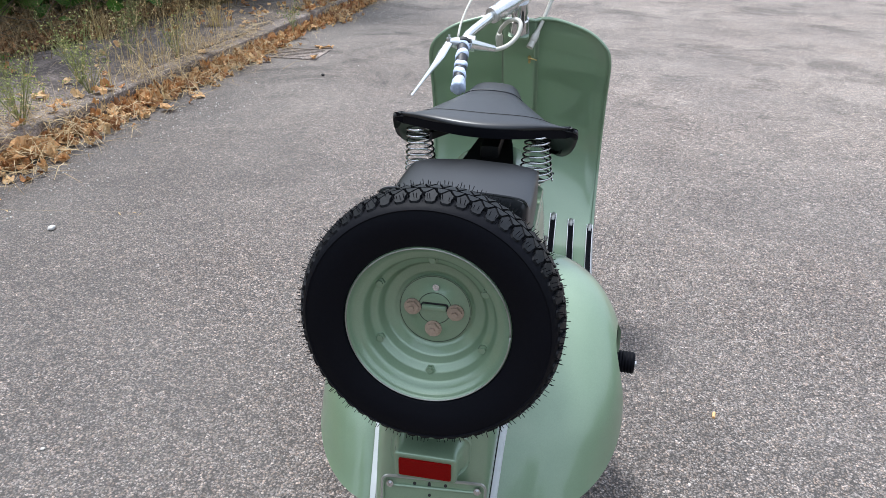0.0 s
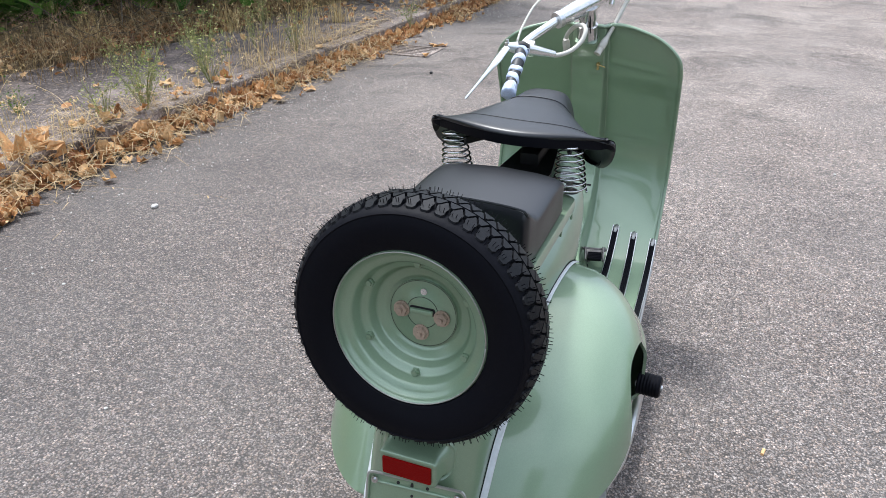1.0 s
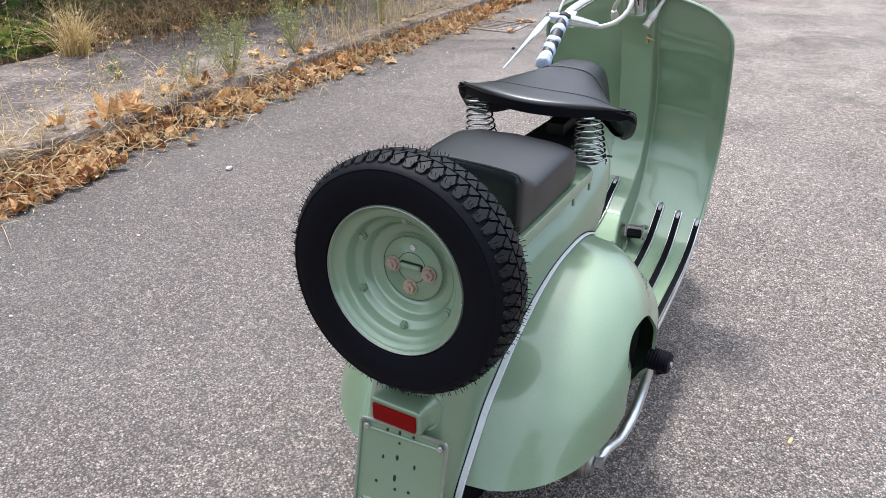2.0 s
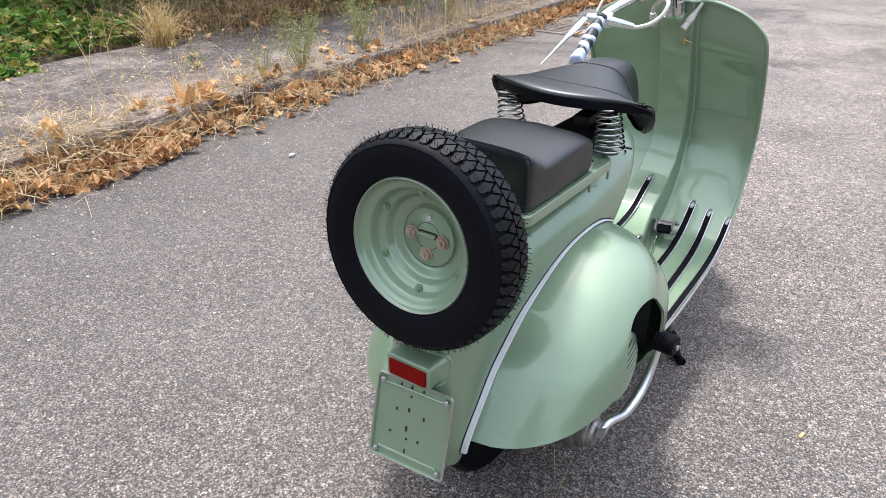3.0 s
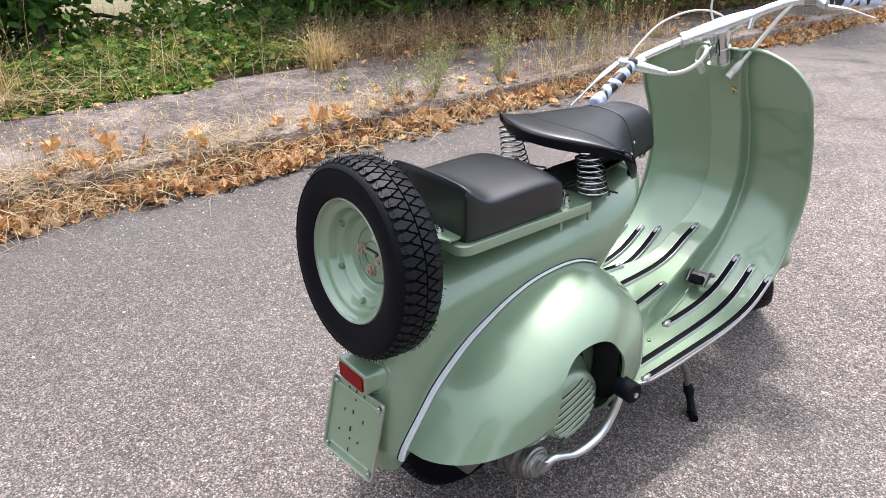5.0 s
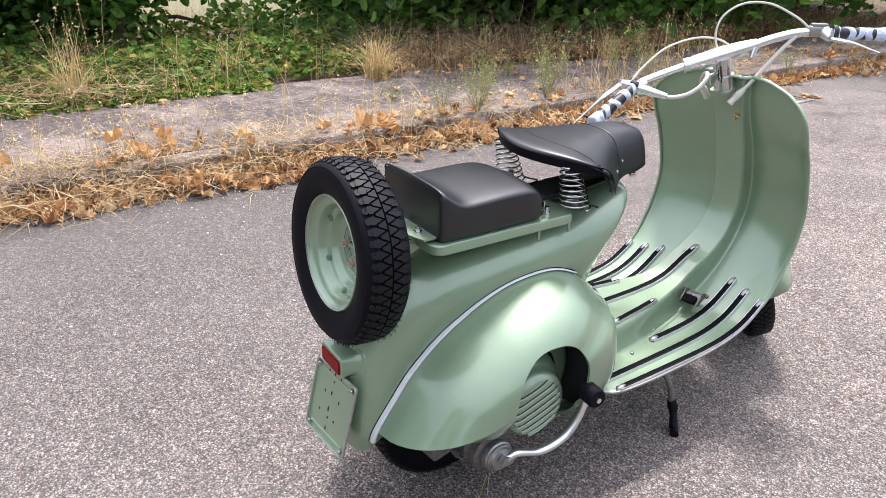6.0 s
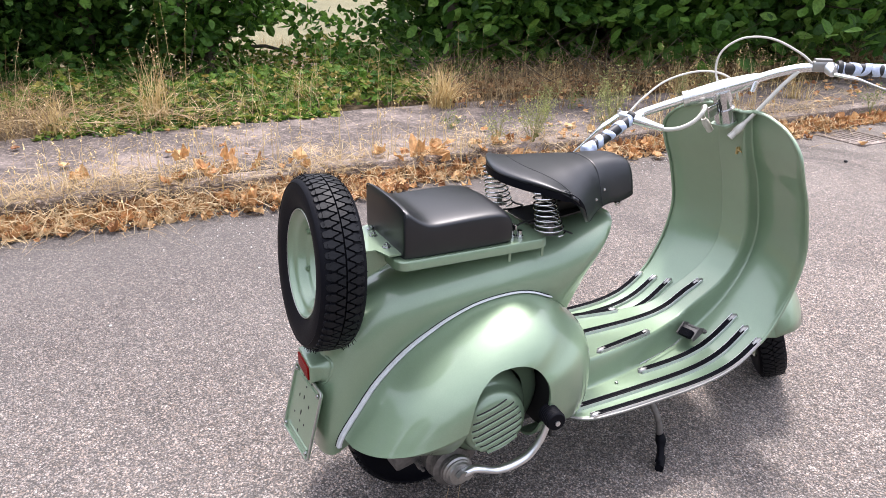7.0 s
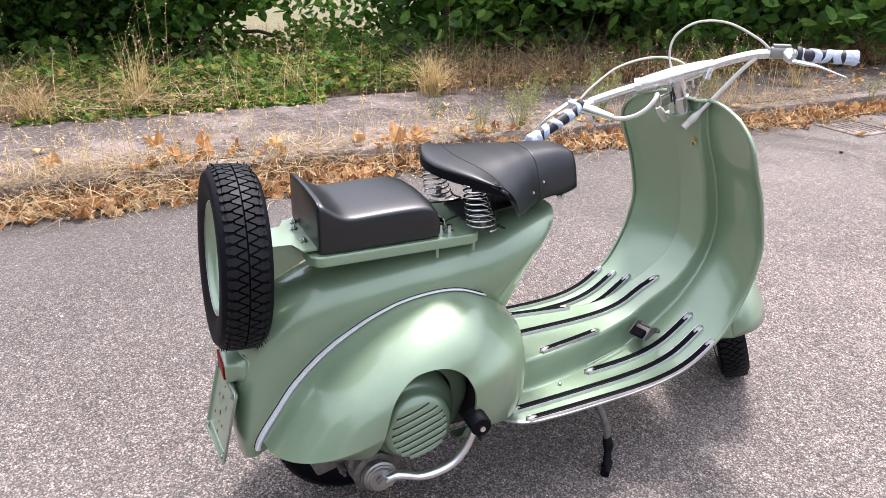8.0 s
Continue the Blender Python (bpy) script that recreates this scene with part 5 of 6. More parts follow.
for sd in (1, -1):
    slab(bm, [(-0.018, -0.008), (0.03, -0.03), (0.034, -0.02), (0.02, 0.006), (-0.018, 0.006)], sd * 0.024 - 0.0015, sd * 0.024 + 0.0015, PED @ Matrix(((0, 0, 1, 0), (1, 0, 0, 0), (0, 1, 0, 0), (0, 0, 0, 1))))
box(bm, (0.046, 0.026, 0.003), PED @ pose(0, 0.004, -0.004), 0.001)
tube(bm, [tuple(PED @ Vector((-0.03, 0.026, -0.02))), tuple(PED @ Vector((0.03, 0.026, -0.02)))], 0.004, 10)
hexnut(bm, aim(tuple(PED @ Vector((0.028, 0.026, -0.02))), tuple(PED @ Vector((0.1, 0.026, -0.02)))), 0.0065, 0.005)
part("pedal_arm", bm, M_CAST, pedal, "dull cast pedal arm", sharp=30)
bm = bmesh.new()
box(bm, (0.038, 0.024, 0.015), PED @ pose(0, -0.008, 0.005), 0.004)
for k in range(-2, 3):
    box(bm, (0.035, 0.002, 0.003), PED @ pose(0, -0.008 + 0.0045 * k, 0.0128), 0.0006)
part("pedal_rubber", bm, M_RUBBER, pedal, "ribbed black rubber pad", sharp=30)
bm = bmesh.new()
tube(bm, [(0.082, 1.05, 0.262), (0.085, 1.03, 0.252), (0.1, 0.96, 0.246), (0.118, 0.88, 0.244)], 0.0016, 6, 12)
part("brake_rod", bm, M_CHROME, pedal)
for x, y in ((0.15, 0.78), (0.1, 0.915)):
    bm = bmesh.new()
    lathe(bm, [(0, 0.004), (0.004, 0.003), (0.005, 0)], 10, Matrix.Translation((x, y, 0.232)))
    part("floor_bolt", bm, M_CHROME, scooter)


# ---- roadside ----
rng = np.random.default_rng(7)


def cloud(name, pos, size, tmpl, faces, material, flat=0.0, curl=0.0, parent=None, tilt=1.0):
    """One mesh of many leaves: tmpl (k, 3) copied to pos with random turns. flat: 1 lies level."""
    n, k = len(pos), len(tmpl)
    yaw = rng.uniform(0, 2 * np.pi, n)
    pit = rng.normal(0, 1, n) * (1 - flat) * tilt
    rol = rng.normal(0, 1, n) * (1 - flat) * tilt
    cy, sy, cp, sp, cr, sr = np.cos(yaw), np.sin(yaw), np.cos(pit), np.sin(pit), np.cos(rol), np.sin(rol)
    R = np.empty((n, 3, 3))
    R[:, 0] = np.stack([cy * cp, cy * sp * sr - sy * cr, cy * sp * cr + sy * sr], 1)
    R[:, 1] = np.stack([sy * cp, sy * sp * sr + cy * cr, sy * sp * cr - cy * sr], 1)
    R[:, 2] = np.stack([-sp, cp * sr, cp * cr], 1)
    t = np.repeat(np.array(tmpl, float)[None], n, 0)
    if curl:
        c = rng.uniform(-0.3, 1, (n, 1)) * curl
        t[:, :, 2] += c * (t[:, :, 0] ** 2 * rng.uniform(0, 2, (n, 1)) + t[:, :, 1] ** 2 * rng.uniform(0, 2, (n, 1))) + rng.normal(0, 0.085 * curl, (n, k))
    v = np.einsum("nij,nkj->nki", R, t * size[:, None, None]) + pos[:, None, :]
    f = (np.array(faces)[None] + (np.arange(n) * k)[:, None, None]).reshape(-1, len(faces[0]))
    me = bpy.data.meshes.new(name)
    me.from_pydata(v.reshape(-1, 3).tolist(), [], f.tolist())
    return finish(name, me, material, parent, smooth=False)


def lobed(points):
    """A leaf fan: centre and outline."""
    v = [(0, 0, 0)] + [(x, y, 0.0) for x, y in points]
    n = len(points)
    return v, [(0, 1 + i, 1 + (i + 1) % n) for i in range(n)]


PLANE = lobed([(0.0, -0.42), (0.14, -0.34), (0.42, -0.34), (0.36, -0.1), (0.5, 0.08), (0.34, 0.18), (0.26, 0.36), (0.0, 0.52), (-0.22, 0.4), (-0.36, 0.16), (-0.5, 0.1), (-0.34, -0.1), (-0.45, -0.3), (-0.12, -0.36)])
OVAL = lobed([(0.0, -0.5), (0.22, -0.3), (0.31, 0.0), (0.22, 0.28), (0.0, 0.56), (-0.22, 0.28), (-0.31, 0.0), (-0.22, -0.3)])
DRY = lobed([(0.0, -0.45), (0.2, -0.4), (0.38, -0.3), (0.35, -0.12), (0.46, 0.05), (0.35, 0.2), (0.22, 0.4), (0.0, 0.5), (-0.2, 0.42), (-0.36, 0.22), (-0.45, 0.06), (-0.36, -0.12), (-0.4, -0.28), (-0.2, -0.42)])
IVY = lobed([(0.0, -0.4), (0.3, -0.42), (0.34, -0.1), (0.5, 0.08), (0.2, 0.2), (0.0, 0.55), (-0.2, 0.2), (-0.5, 0.08), (-0.34, -0.1), (-0.3, -0.42)])
for vv in (PLANE, OVAL, DRY, IVY):
    for i, (x, y, z) in enumerate(vv[0]):
        vv[0][i] = (x, y, 0.18 * abs(x) - 0.12 * y * y)


def blades(name, roots, length, lean, width, material, heads=0.0, parent=None, seg=4):
    """Grass: thin curved blades from roots."""
    verts, faces = [], []
    for (x, y, z), ln in zip(roots, length):
        a = rng.uniform(0, 2 * np.pi)
        out = np.array((np.cos(a), np.sin(a), 0.0))
        le = abs(rng.normal(0, 1)) * lean
        side = np.array((-out[1], out[0], 0.0)) * width * rng.uniform(0.6, 1.3)
        b = len(verts)
        for k in range(seg + 1):
            u = k / seg
            p = np.array((x, y, z)) + out * ln * le * u * u + np.array((0, 0, ln * (u - 0.35 * min(1.2, le) * u * u)))
            w = side * (1 - 0.85 * u)
            verts += [tuple(p - w), tuple(p + w)]
            if k:
                q = b + 2 * k
                faces.append((q - 2, q - 1, q + 1, q))
        if rng.uniform() < heads:
            for _ in range(rng.integers(5, 11)):
                u = rng.uniform(0.72, 1.02)
                p = np.array((x, y, z)) + out * ln * le * u * u + np.array((0, 0, ln * (u - 0.35 * min(1.2, le) * u * u)))
                d = rng.normal(0, 1, 3)
                d[2] = -abs(d[2]) * 0.6
                d = d / np.linalg.norm(d) * rng.uniform(0.012, 0.026)
                w = np.cross(d, (0, 0, 1.0))
                w = w / (np.linalg.norm(w) + 1e-9) * 0.0035
                q = len(verts)
                verts += [tuple(p), tuple(p + d * 0.5 + w), tuple(p + d), tuple(p + d * 0.5 - w)]
                faces.append((q, q + 1, q + 2, q + 3))
    me = bpy.data.meshes.new(name)
    me.from_pydata(verts, [], faces)
    return finish(name, me, material, parent, smooth=False)


def wood(name, pts, radii, parent, seg=8, n=14):
    bm = bmesh.new()
    tube(bm, pts, radii, seg, n)
    return part(name, bm, M_BARK, parent)


# thin dry stems standing in the asphalt by the rear wheel
bm = bmesh.new()
tube(bm, [(0.165, 0.315, 0.0), (0.155, 0.325, 0.04), (0.15, 0.333, 0.075)], [0.001, 0.0008, 0.0005], 5, 8)
tube(bm, [(0.2, 0.25, 0.0), (0.215, 0.255, 0.07), (0.23, 0.261, 0.14)], [0.001, 0.0008, 0.0005], 5, 8)
tagged(part("dry_stem", bm, M_HAY), "thin dry grass stems rising beside the rear wheel", "grass", kind="stuff")

# kerb stones
kerb = thing("kerb", "row of worn concrete kerb stones along the road", "kerb", kind="structure")
y = -9.0
while y < 14:
    ln = 0.98
    bm = bmesh.new()
    box(bm, (0.15, ln - 0.012, 0.26), None, 0.014, 3)
    for v in bm.verts:
        v.co += Vector((noise.noise(v.co * 9 + Vector((y, 0, 0))), noise.noise(v.co * 9 + Vector((0, y, 5))), noise.noise(v.co * 7 + Vector((y, 9, 0))))) * 0.006
    ob = part("kerb_stone", bm, M_KERB, kerb)
    ob.location = (KERB_X - 0.075 + rng.uniform(-0.008, 0.008), y + ln / 2, PAVE_Z - 0.13 + rng.uniform(-0.008, 0.006))
    ob.rotation_euler = (rng.uniform(-0.008, 0.008), rng.uniform(-0.03, 0.02), rng.uniform(-0.008, 0.008))
    y += ln

# fallen leaves along the gutter
CRUMPLED = [(-2.5, 1.42, 0.15, 0.15), (-2.38, 1.9, 0.05, 0.13), (-2.4, 2.03, 0.06, 0.14), (-2.33, 2.12, 0.04, 0.12), (-2.36, 2.95, 0.05, 0.14), (-2.46, 1.52, 0.14, 0.16),
            (-2.62, 0.32, 0.15, 0.14), (-2.28, 0.28, 0.05, 0.13), (-2.26, 0.38, 0.05, 0.12), (-2.8, 0.05, 0.15, 0.15), (-2.78, -0.44, 0.15, 0.13), (-2.68, 0.36, 0.15, 0.12)]
N = 5200
yy = np.where(rng.uniform(0, 1, N) < 0.62, rng.uniform(-5, 1.2, N), rng.uniform(1.2, 9, N))
drift = np.array([0.5 + 0.5 * noise.noise(Vector((v * 1.3, 0.5, 2.0))) for v in yy])
dx = np.abs(rng.normal(0, 1, N)) * (0.06 + 0.11 * drift) * np.where(yy > 1.2, 0.75, 1.15)
dx = np.where(dx > 0.33, dx * 0.5, dx)
pos = np.stack([KERB_X - 0.02 + dx, yy, 0.012 + rng.uniform(0, 1, N) * 0.1 * (0.35 + 0.65 * drift) * np.exp(-dx / 0.12)], 1)
size = 0.026 + 0.056 * rng.uniform(0, 1, N) ** 1.5
lit = cloud("leaf_litter", pos, size, *DRY, M_DRYLEAF, 0.52, 2.3)
for x, y, z, s in CRUMPLED:
    for k in range(2):
        at = np.array([(x + rng.normal(0, 0.035), y + rng.normal(0, 0.05), z + rng.uniform(-0.02, 0.01))])
        tagged(cloud("crumpled_leaf", at, np.array([s * rng.uniform(0.5, 0.8)]), *DRY, M_DRYLEAF, 0.45, 3.0), "large crumpled orange-brown leaf caught on the kerb", "leaf", "crumpled leaves on the kerb")
tagged(lit, "drift of curled orange-brown fallen leaves along the kerb", "leaves", kind="stuff")
N = 260
yy = rng.uniform(-4, 8, N)
keep = np.array([noise.noise(Vector((v * 2.1, 7.5, 2.0))) for v in yy]) > 0.05
yy = yy[keep]
N = len(yy)
dx = np.abs(rng.normal(0, 0.12, N))
pos = np.stack([KERB_X + 0.02 - dx, yy, PAVE_Z + 0.01 + rng.uniform(0, 1, N) * 0.08 * np.exp(-dx / 0.1)], 1)
tagged(cloud("kerb_leaves", pos, rng.uniform(0.04, 0.1, N), *DRY, M_DRYLEAF, 0.6, 1.8), "heaps of curled orange leaves lying on the kerb", "leaves", kind="stuff")
N = 230
yy = rng.uniform(-5, 9, N)
pos = np.stack([rng.uniform(PAVE_BACK + 0.1, KERB_X - 0.02, N) , yy, np.full(N, PAVE_Z + 0.006)], 1)
keep = np.array([noise.noise(Vector((p[0] * 1.7, p[1] * 1.7, 8.0))) for p in pos]) > 0.12 - 0.35 * (pos[:, 0] < -3.7) - 0.25 * (pos[:, 0] > -2.7) - 0.2 * (pos[:, 1] > 3)
pos = pos[keep]
tagged(cloud("pavement_leaves", pos, rng.uniform(0.03, 0.075, len(pos)), *DRY, M_DRYLEAF, 0.8, 1.0), "scattered dry brown leaves on the pavement", "leaves", kind="stuff")
# single leaves, a cigarette end and pebbles on the road
bm = bmesh.new()
tube(bm, [(-0.012, 0, 0.004), (0.009, 0, 0.004)], 0.004, 12)
butt = part("cigarette_end", bm, M_FILTER, sharp=40)
butt.matrix_world = pose(0.585, 0.754, 0.0, 0, 0, 78)
bm = bmesh.new()
lathe(bm, [(0.0, 0.0055), (0.0025, 0.005), (0.0036, 0.003), (0.0039, 0.0)], 12, aim((0.009, 0, 0.004), (0.02, 0, 0.004)))
part("burnt_tip", bm, M_WHITE, butt, "short stub of white paper")
tagged(butt, "orange cigarette end lying on the asphalt", "cigarette end")
for x, y, s in ((-2.2, 3.33, 0.09), (-1.9, 4.6, 0.07), (-1.97, 5.02, 0.09), (-2.03, 5.06, 0.08), (-1.93, 5.07, 0.07), (-2.22, 3.0, 0.1)):
    tagged(cloud("fallen_leaf", np.array([(x, y, 0.012)]), np.array([s]), *DRY, M_DRYLEAF, 0.85, 0.9), "dry orange-brown leaf lying on the asphalt", "leaf", "leaves on the road")
for x, y, s in ((-1.777, 1.388, 0.015), (-0.98, 0.3, 0.005), (-1.2, -0.4, 0.006), (-1.5, 0.2, 0.006), (0.9, 2.9, 0.007), (-1.6, 0.75, 0.006), (-1.3, -0.1, 0.005)):
    bm = bmesh.new()
    made = bmesh.ops.create_icosphere(bm, subdivisions=2, radius=s)["verts"]
    for v in made:
        v.co *= 1 + 0.35 * noise.noise(v.co * 60 + Vector((x * 9, y * 9, 0)))
        v.co.z *= 0.6
    ob = part("pebble", bm, M_STONE)
    ob.location = (x, y, s * 0.4)
    tagged(ob, "small pale pebble on the asphalt", "pebble", "pebbles on the road")
bm = bmesh.new()
made = bmesh.ops.create_icosphere(bm, subdivisions=2, radius=0.013)["verts"]
for v in made:
    v.co.z *= 0.7
ob = part("dark_stone", bm, M_DARK)
ob.location = (-1.645, 4.09, 0.008)
tagged(ob, "small black stone on the asphalt", "stone")

# loose pale grit washed to the gutter
N = 2600
gx = KERB_X + 0.12 + np.abs(rng.normal(0, 0.26, N))
gy = rng.uniform(-3.5, 8, N)
keep = rng.uniform(-0.5, 0.5, N) < np.array([noise.noise(Vector((a * 1.6, b * 1.1, 13.0))) for a, b in zip(gx, gy)])
gsize = rng.uniform(0.004, 0.013, N)
OCTA = ([(0.5, 0, 0), (-0.4, 0.1, 0), (0.05, 0.45, 0), (0, -0.4, 0.05), (0.05, 0, 0.35), (0, 0, -0.3)], [(0, 2, 4), (2, 1, 4), (1, 3, 4), (3, 0, 4), (2, 0, 5), (1, 2, 5), (3, 1, 5), (0, 3, 5)])
gpos = np.stack([gx, gy, 0.003 + gsize * 0.25], 1)[keep]
tagged(cloud("gutter_grit", gpos, gsize[keep], *OCTA, M_STONE, 0.5), "loose pale grit along the gutter", "grit", kind="stuff")

# drain grate
drain = thing("drain_grate", "old concrete gutter drain grate set in the asphalt", "drain", (-2.1, 4.78, -0.006))
bm = bmesh.new()
for x, y, sx, sy in ((-0.19, 0, 0.04, 0.4), (0.19, 0, 0.04, 0.4), (0, 0.185, 0.34, 0.03), (0, -0.185, 0.34, 0.03)):
    box(bm, (sx, sy, 0.03), Matrix.Translation((x, y, 0)), 0.004)
part("frame", bm, M_KERB, drain)
for k in range(6):
    bm = bmesh.new()
    box(bm, (0.34, 0.034, 0.024), Matrix.Translation((0, -0.14 + 0.056 * k, 0)), 0.006)
    part("slat", bm, M_KERB, drain)

# straw litter over gutter, kerb and pavement edge
def straw_mat(name, n, x0, sx, y0, y1, z_of, label, longest=0.22):
    x = x0 + rng.normal(0, 1, n) * sx
    y = rng.uniform(y0, y1, n)
    keep = np.array([noise.noise(Vector((a * 1.5, b * 0.9, 11.0))) for a, b in zip(x, y)]) > -0.2
    keep &= rng.uniform(0, 1, n) < np.where(y > 0.9, 0.4, 0.9)
    x, y = x[keep], y[keep]
    verts, faces = [], []
    for a, b in zip(x, y):
        th, ln = rng.uniform(0, 6.28), rng.uniform(0.05, longest)
        d = np.array((math.cos(th), math.sin(th), rng.uniform(-0.12, 0.3))) * ln
        p = np.array((a, b, z_of(a) + rng.uniform(0.004, 0.035) + 0.06 * (rng.uniform() < 0.3)))
        s = np.array((-math.sin(th), math.cos(th), rng.uniform(-0.5, 0.5))) * rng.uniform(0.0009, 0.002)
        mid = p + d * 0.5 + np.array((0, 0, rng.uniform(0, 0.03)))
        q = len(verts)
        verts += [tuple(p - s), tuple(p + s), tuple(mid - s), tuple(mid + s), tuple(p + d - s * 0.4), tuple(p + d + s * 0.4)]
        faces += [(q, q + 1, q + 3, q + 2), (q + 2, q + 3, q + 5, q + 4)]
    me = bpy.data.meshes.new(name)
    me.from_pydata(verts, [], faces)
    return tagged(finish(name, me, M_HAY, smooth=False), label, "straw", kind="stuff")


def gutter_z(x):
    return 0.01 + (PAVE_Z - 0.01) * step(KERB_X + 0.1, KERB_X - 0.01, x)


straw_mat("gutter_litter", 20000, KERB_X + 0.03, 0.13, -5, 8, gutter_z, "matted dry straw and stalks over the kerb and gutter")
straw_mat("verge_mat", 1500, PAVE_BACK - 0.08, 0.16, -4, 0.6, lambda x: PAVE_Z + 0.04, "flattened dry straw along the back of the pavement", 0.5)
straw_mat("pavement_straw", 500, KERB_X - 0.45, 0.4, -5, 9, lambda x: PAVE_Z if x < KERB_X else 0.01, "loose dry straw strewn on the pavement")

# grass and weeds on the kerb and pavement
N = 950
yy = rng.uniform(-4, 8, N)
roots = np.stack([KERB_X - 0.16 + rng.normal(0, 0.1, N), yy, np.full(N, PAVE_Z - 0.01)], 1)
keep = np.array([noise.noise(Vector((v * 1.1, 4.5, 1.0))) for v in yy]) > -0.15
roots = roots[keep]
tagged(blades("kerb_grass", roots, rng.uniform(0.05, 0.22, len(roots)), 0.9, 0.0014, M_STRAW, 0.15), "thin dry straw grass growing along the kerb joint", "grass", kind="stuff")
N = 420
roots = np.stack([rng.uniform(-2.55, -2.2, N), rng.uniform(-3, 7, N), np.full(N, 0.03)], 1)
tagged(blades("gutter_straw", roots, rng.uniform(0.1, 0.3, N), 2.2, 0.0014, M_STRAW, 0.1), "dry straw stems lying over the leaves", "grass", kind="stuff")


def tuft(name, x, y, z, n, ln, lean, material, label, heads=0.5, spread=0.06, width=0.0016):
    roots = np.stack([x + rng.normal(0, spread, n), y + rng.normal(0, spread, n), np.full(n, z)], 1)
    return tagged(blades(name, roots, rng.uniform(0.4, 1.0, n) * ln, lean, width, material, heads, seg=6), label, "grass", "grass tufts")


for x, y, n, ln in ((-3.85, 2.2, 320, 0.42), (-4.12, 0.05, 120, 0.62), (-3.9, -1.1, 160, 0.35), (-4.0, -0.6, 90, 0.4), (-4.1, 3.4, 90, 0.4), (-3.6, 4.4, 80, 0.4), (-4.4, 1.2, 50, 0.4), (-3.0, 5.2, 90, 0.35)):
    tuft("grass_tuft", x, y, PAVE_Z - 0.02, n, ln, 0.95, M_TUFT, "tuft of tall straw-yellow dry grass", 0.12, 0.05, 0.0026)
oat_roots, oat_len = [], []
for x, y, n, ln in ((-2.5, 0.1, 34, 0.46), (-2.55, -0.5, 26, 0.42), (-2.6, 0.55, 26, 0.44), (-2.62, 1.2, 22, 0.36), (-2.5, -0.9, 24, 0.36), (-2.9, 0.3, 18, 0.4), (-2.7, -0.2, 16, 0.44), (-2.9, 1.6, 16, 0.34), (-2.55, 1.6, 14, 0.3), (-2.55, 3.0, 24, 0.42), (-2.6, 3.35, 28, 0.5), (-2.65, 3.9, 46, 0.62), (-2.75, 4.4, 50, 0.6), (-2.9, 3.7, 20, 0.55), (-2.9, -0.2, 5, 0.85), (-3.2, 0.5, 4, 0.8), (-2.6, 0.9, 5, 0.75), (-4.0, 0.1, 8, 1.05), (-4.0, -0.9, 6, 0.95), (-3.1, 1.3, 4, 0.7), (-2.5, 2.6, 14, 0.25)):
    oat_roots.append(np.stack([x + rng.normal(0, 0.11, n), y + rng.normal(0, 0.11, n), np.full(n, PAVE_Z - 0.02)], 1))
    oat_len.append(rng.uniform(0.4, 1.0, n) * ln)
tagged(blades("wild_oats", np.concatenate(oat_roots), np.concatenate(oat_len), 0.4, 0.0017, M_TUFT, 0.9, seg=6), "tall thin dry grass stems with seed heads along the kerb", "grass", kind="stuff")


def weed(x, y, h, n, material, label):
    """A branching wispy herb."""
    w = thing("weed", label, "weed", (x, y, PAVE_Z - 0.02), "weeds on the kerb")
    pts, sz = [], []
    bm = bmesh.new()
    for _ in range(n):
        a, le = rng.uniform(0, 6.28), rng.uniform(0.1, 0.65)
        hh = h * rng.uniform(0.55, 1.0)
        top = np.array((math.cos(a) * le * hh, math.sin(a) * le * hh, hh))
        tube(bm, [(0, 0, 0), tuple(top * 0.5 + np.array((0, 0, 0.04 * hh))), tuple(top)], [0.0022, 0.0016, 0.0008], 5, 6)
        for _ in range(11):
            u = rng.uniform(0.3, 1.0)
            p = top * u
            d = rng.normal(0, 1, 3) * 0.045 * (1.2 - u * 0.6)
            q = p + d + np.array((0, 0, 0.03))
            tube(bm, [tuple(p), tuple(q)], 0.0007, 4)
            for _ in range(2):
                pts.append(q + rng.normal(0, 0.01, 3))
                sz.append(rng.uniform(0.007, 0.016))
    part("stem", bm, M_WEED, w)
    cloud("foliage", np.array(pts), np.array(sz), *OVAL, material, 0.0, 0.5, w)
    return w


for x, y, h, n in ((-2.52, 2.2, 0.36, 12), (-2.62, 2.3, 0.34, 10), (-2.6, 2.85, 0.34, 10), (-2.8, 3.05, 0.46, 16), (-2.55, 1.95, 0.24, 7), (-3.0, 3.9, 0.3, 8), (-3.3, 2.8, 0.2, 5), (-2.65, 3.9, 0.34, 9), (-3.4, 4.6, 0.35, 9)):
    weed(x, y, h, n, M_HERB, "wispy pale yellow-green weed growing from the kerb joint")
for x, y, h, n in ((-2.3, 5.2, 0.22, 5), (-3.35, 3.1, 0.14, 5), (-3.1, 1.9, 0.1, 4)):
    weed(x, y, h, n, M_GRASS, "small green weed in a crack")

# ground cover on the bank
N = 21000
px = rng.uniform(-6.4, PAVE_BACK + 0.12, N)
py = rng.uniform(-4, 4.2, N)
hgt = np.array([0.19 + 0.22 * noise.noise(Vector((a * 1.4, b * 1.4, 6.0))) for a, b in zip(px, py)]) * np.clip((PAVE_BACK + 0.22 - px) / 0.6, 0.15, 1.15)
den = np.array([noise.noise(Vector((a * 0.9, b * 0.9, 1.0))) for a, b in zip(px, py)])
keep = (den > -0.25) & (py < 2.6 + 0.5 * den) & (py > -0.75 + 0.5 * den - 0.6 * (px < -4.6))
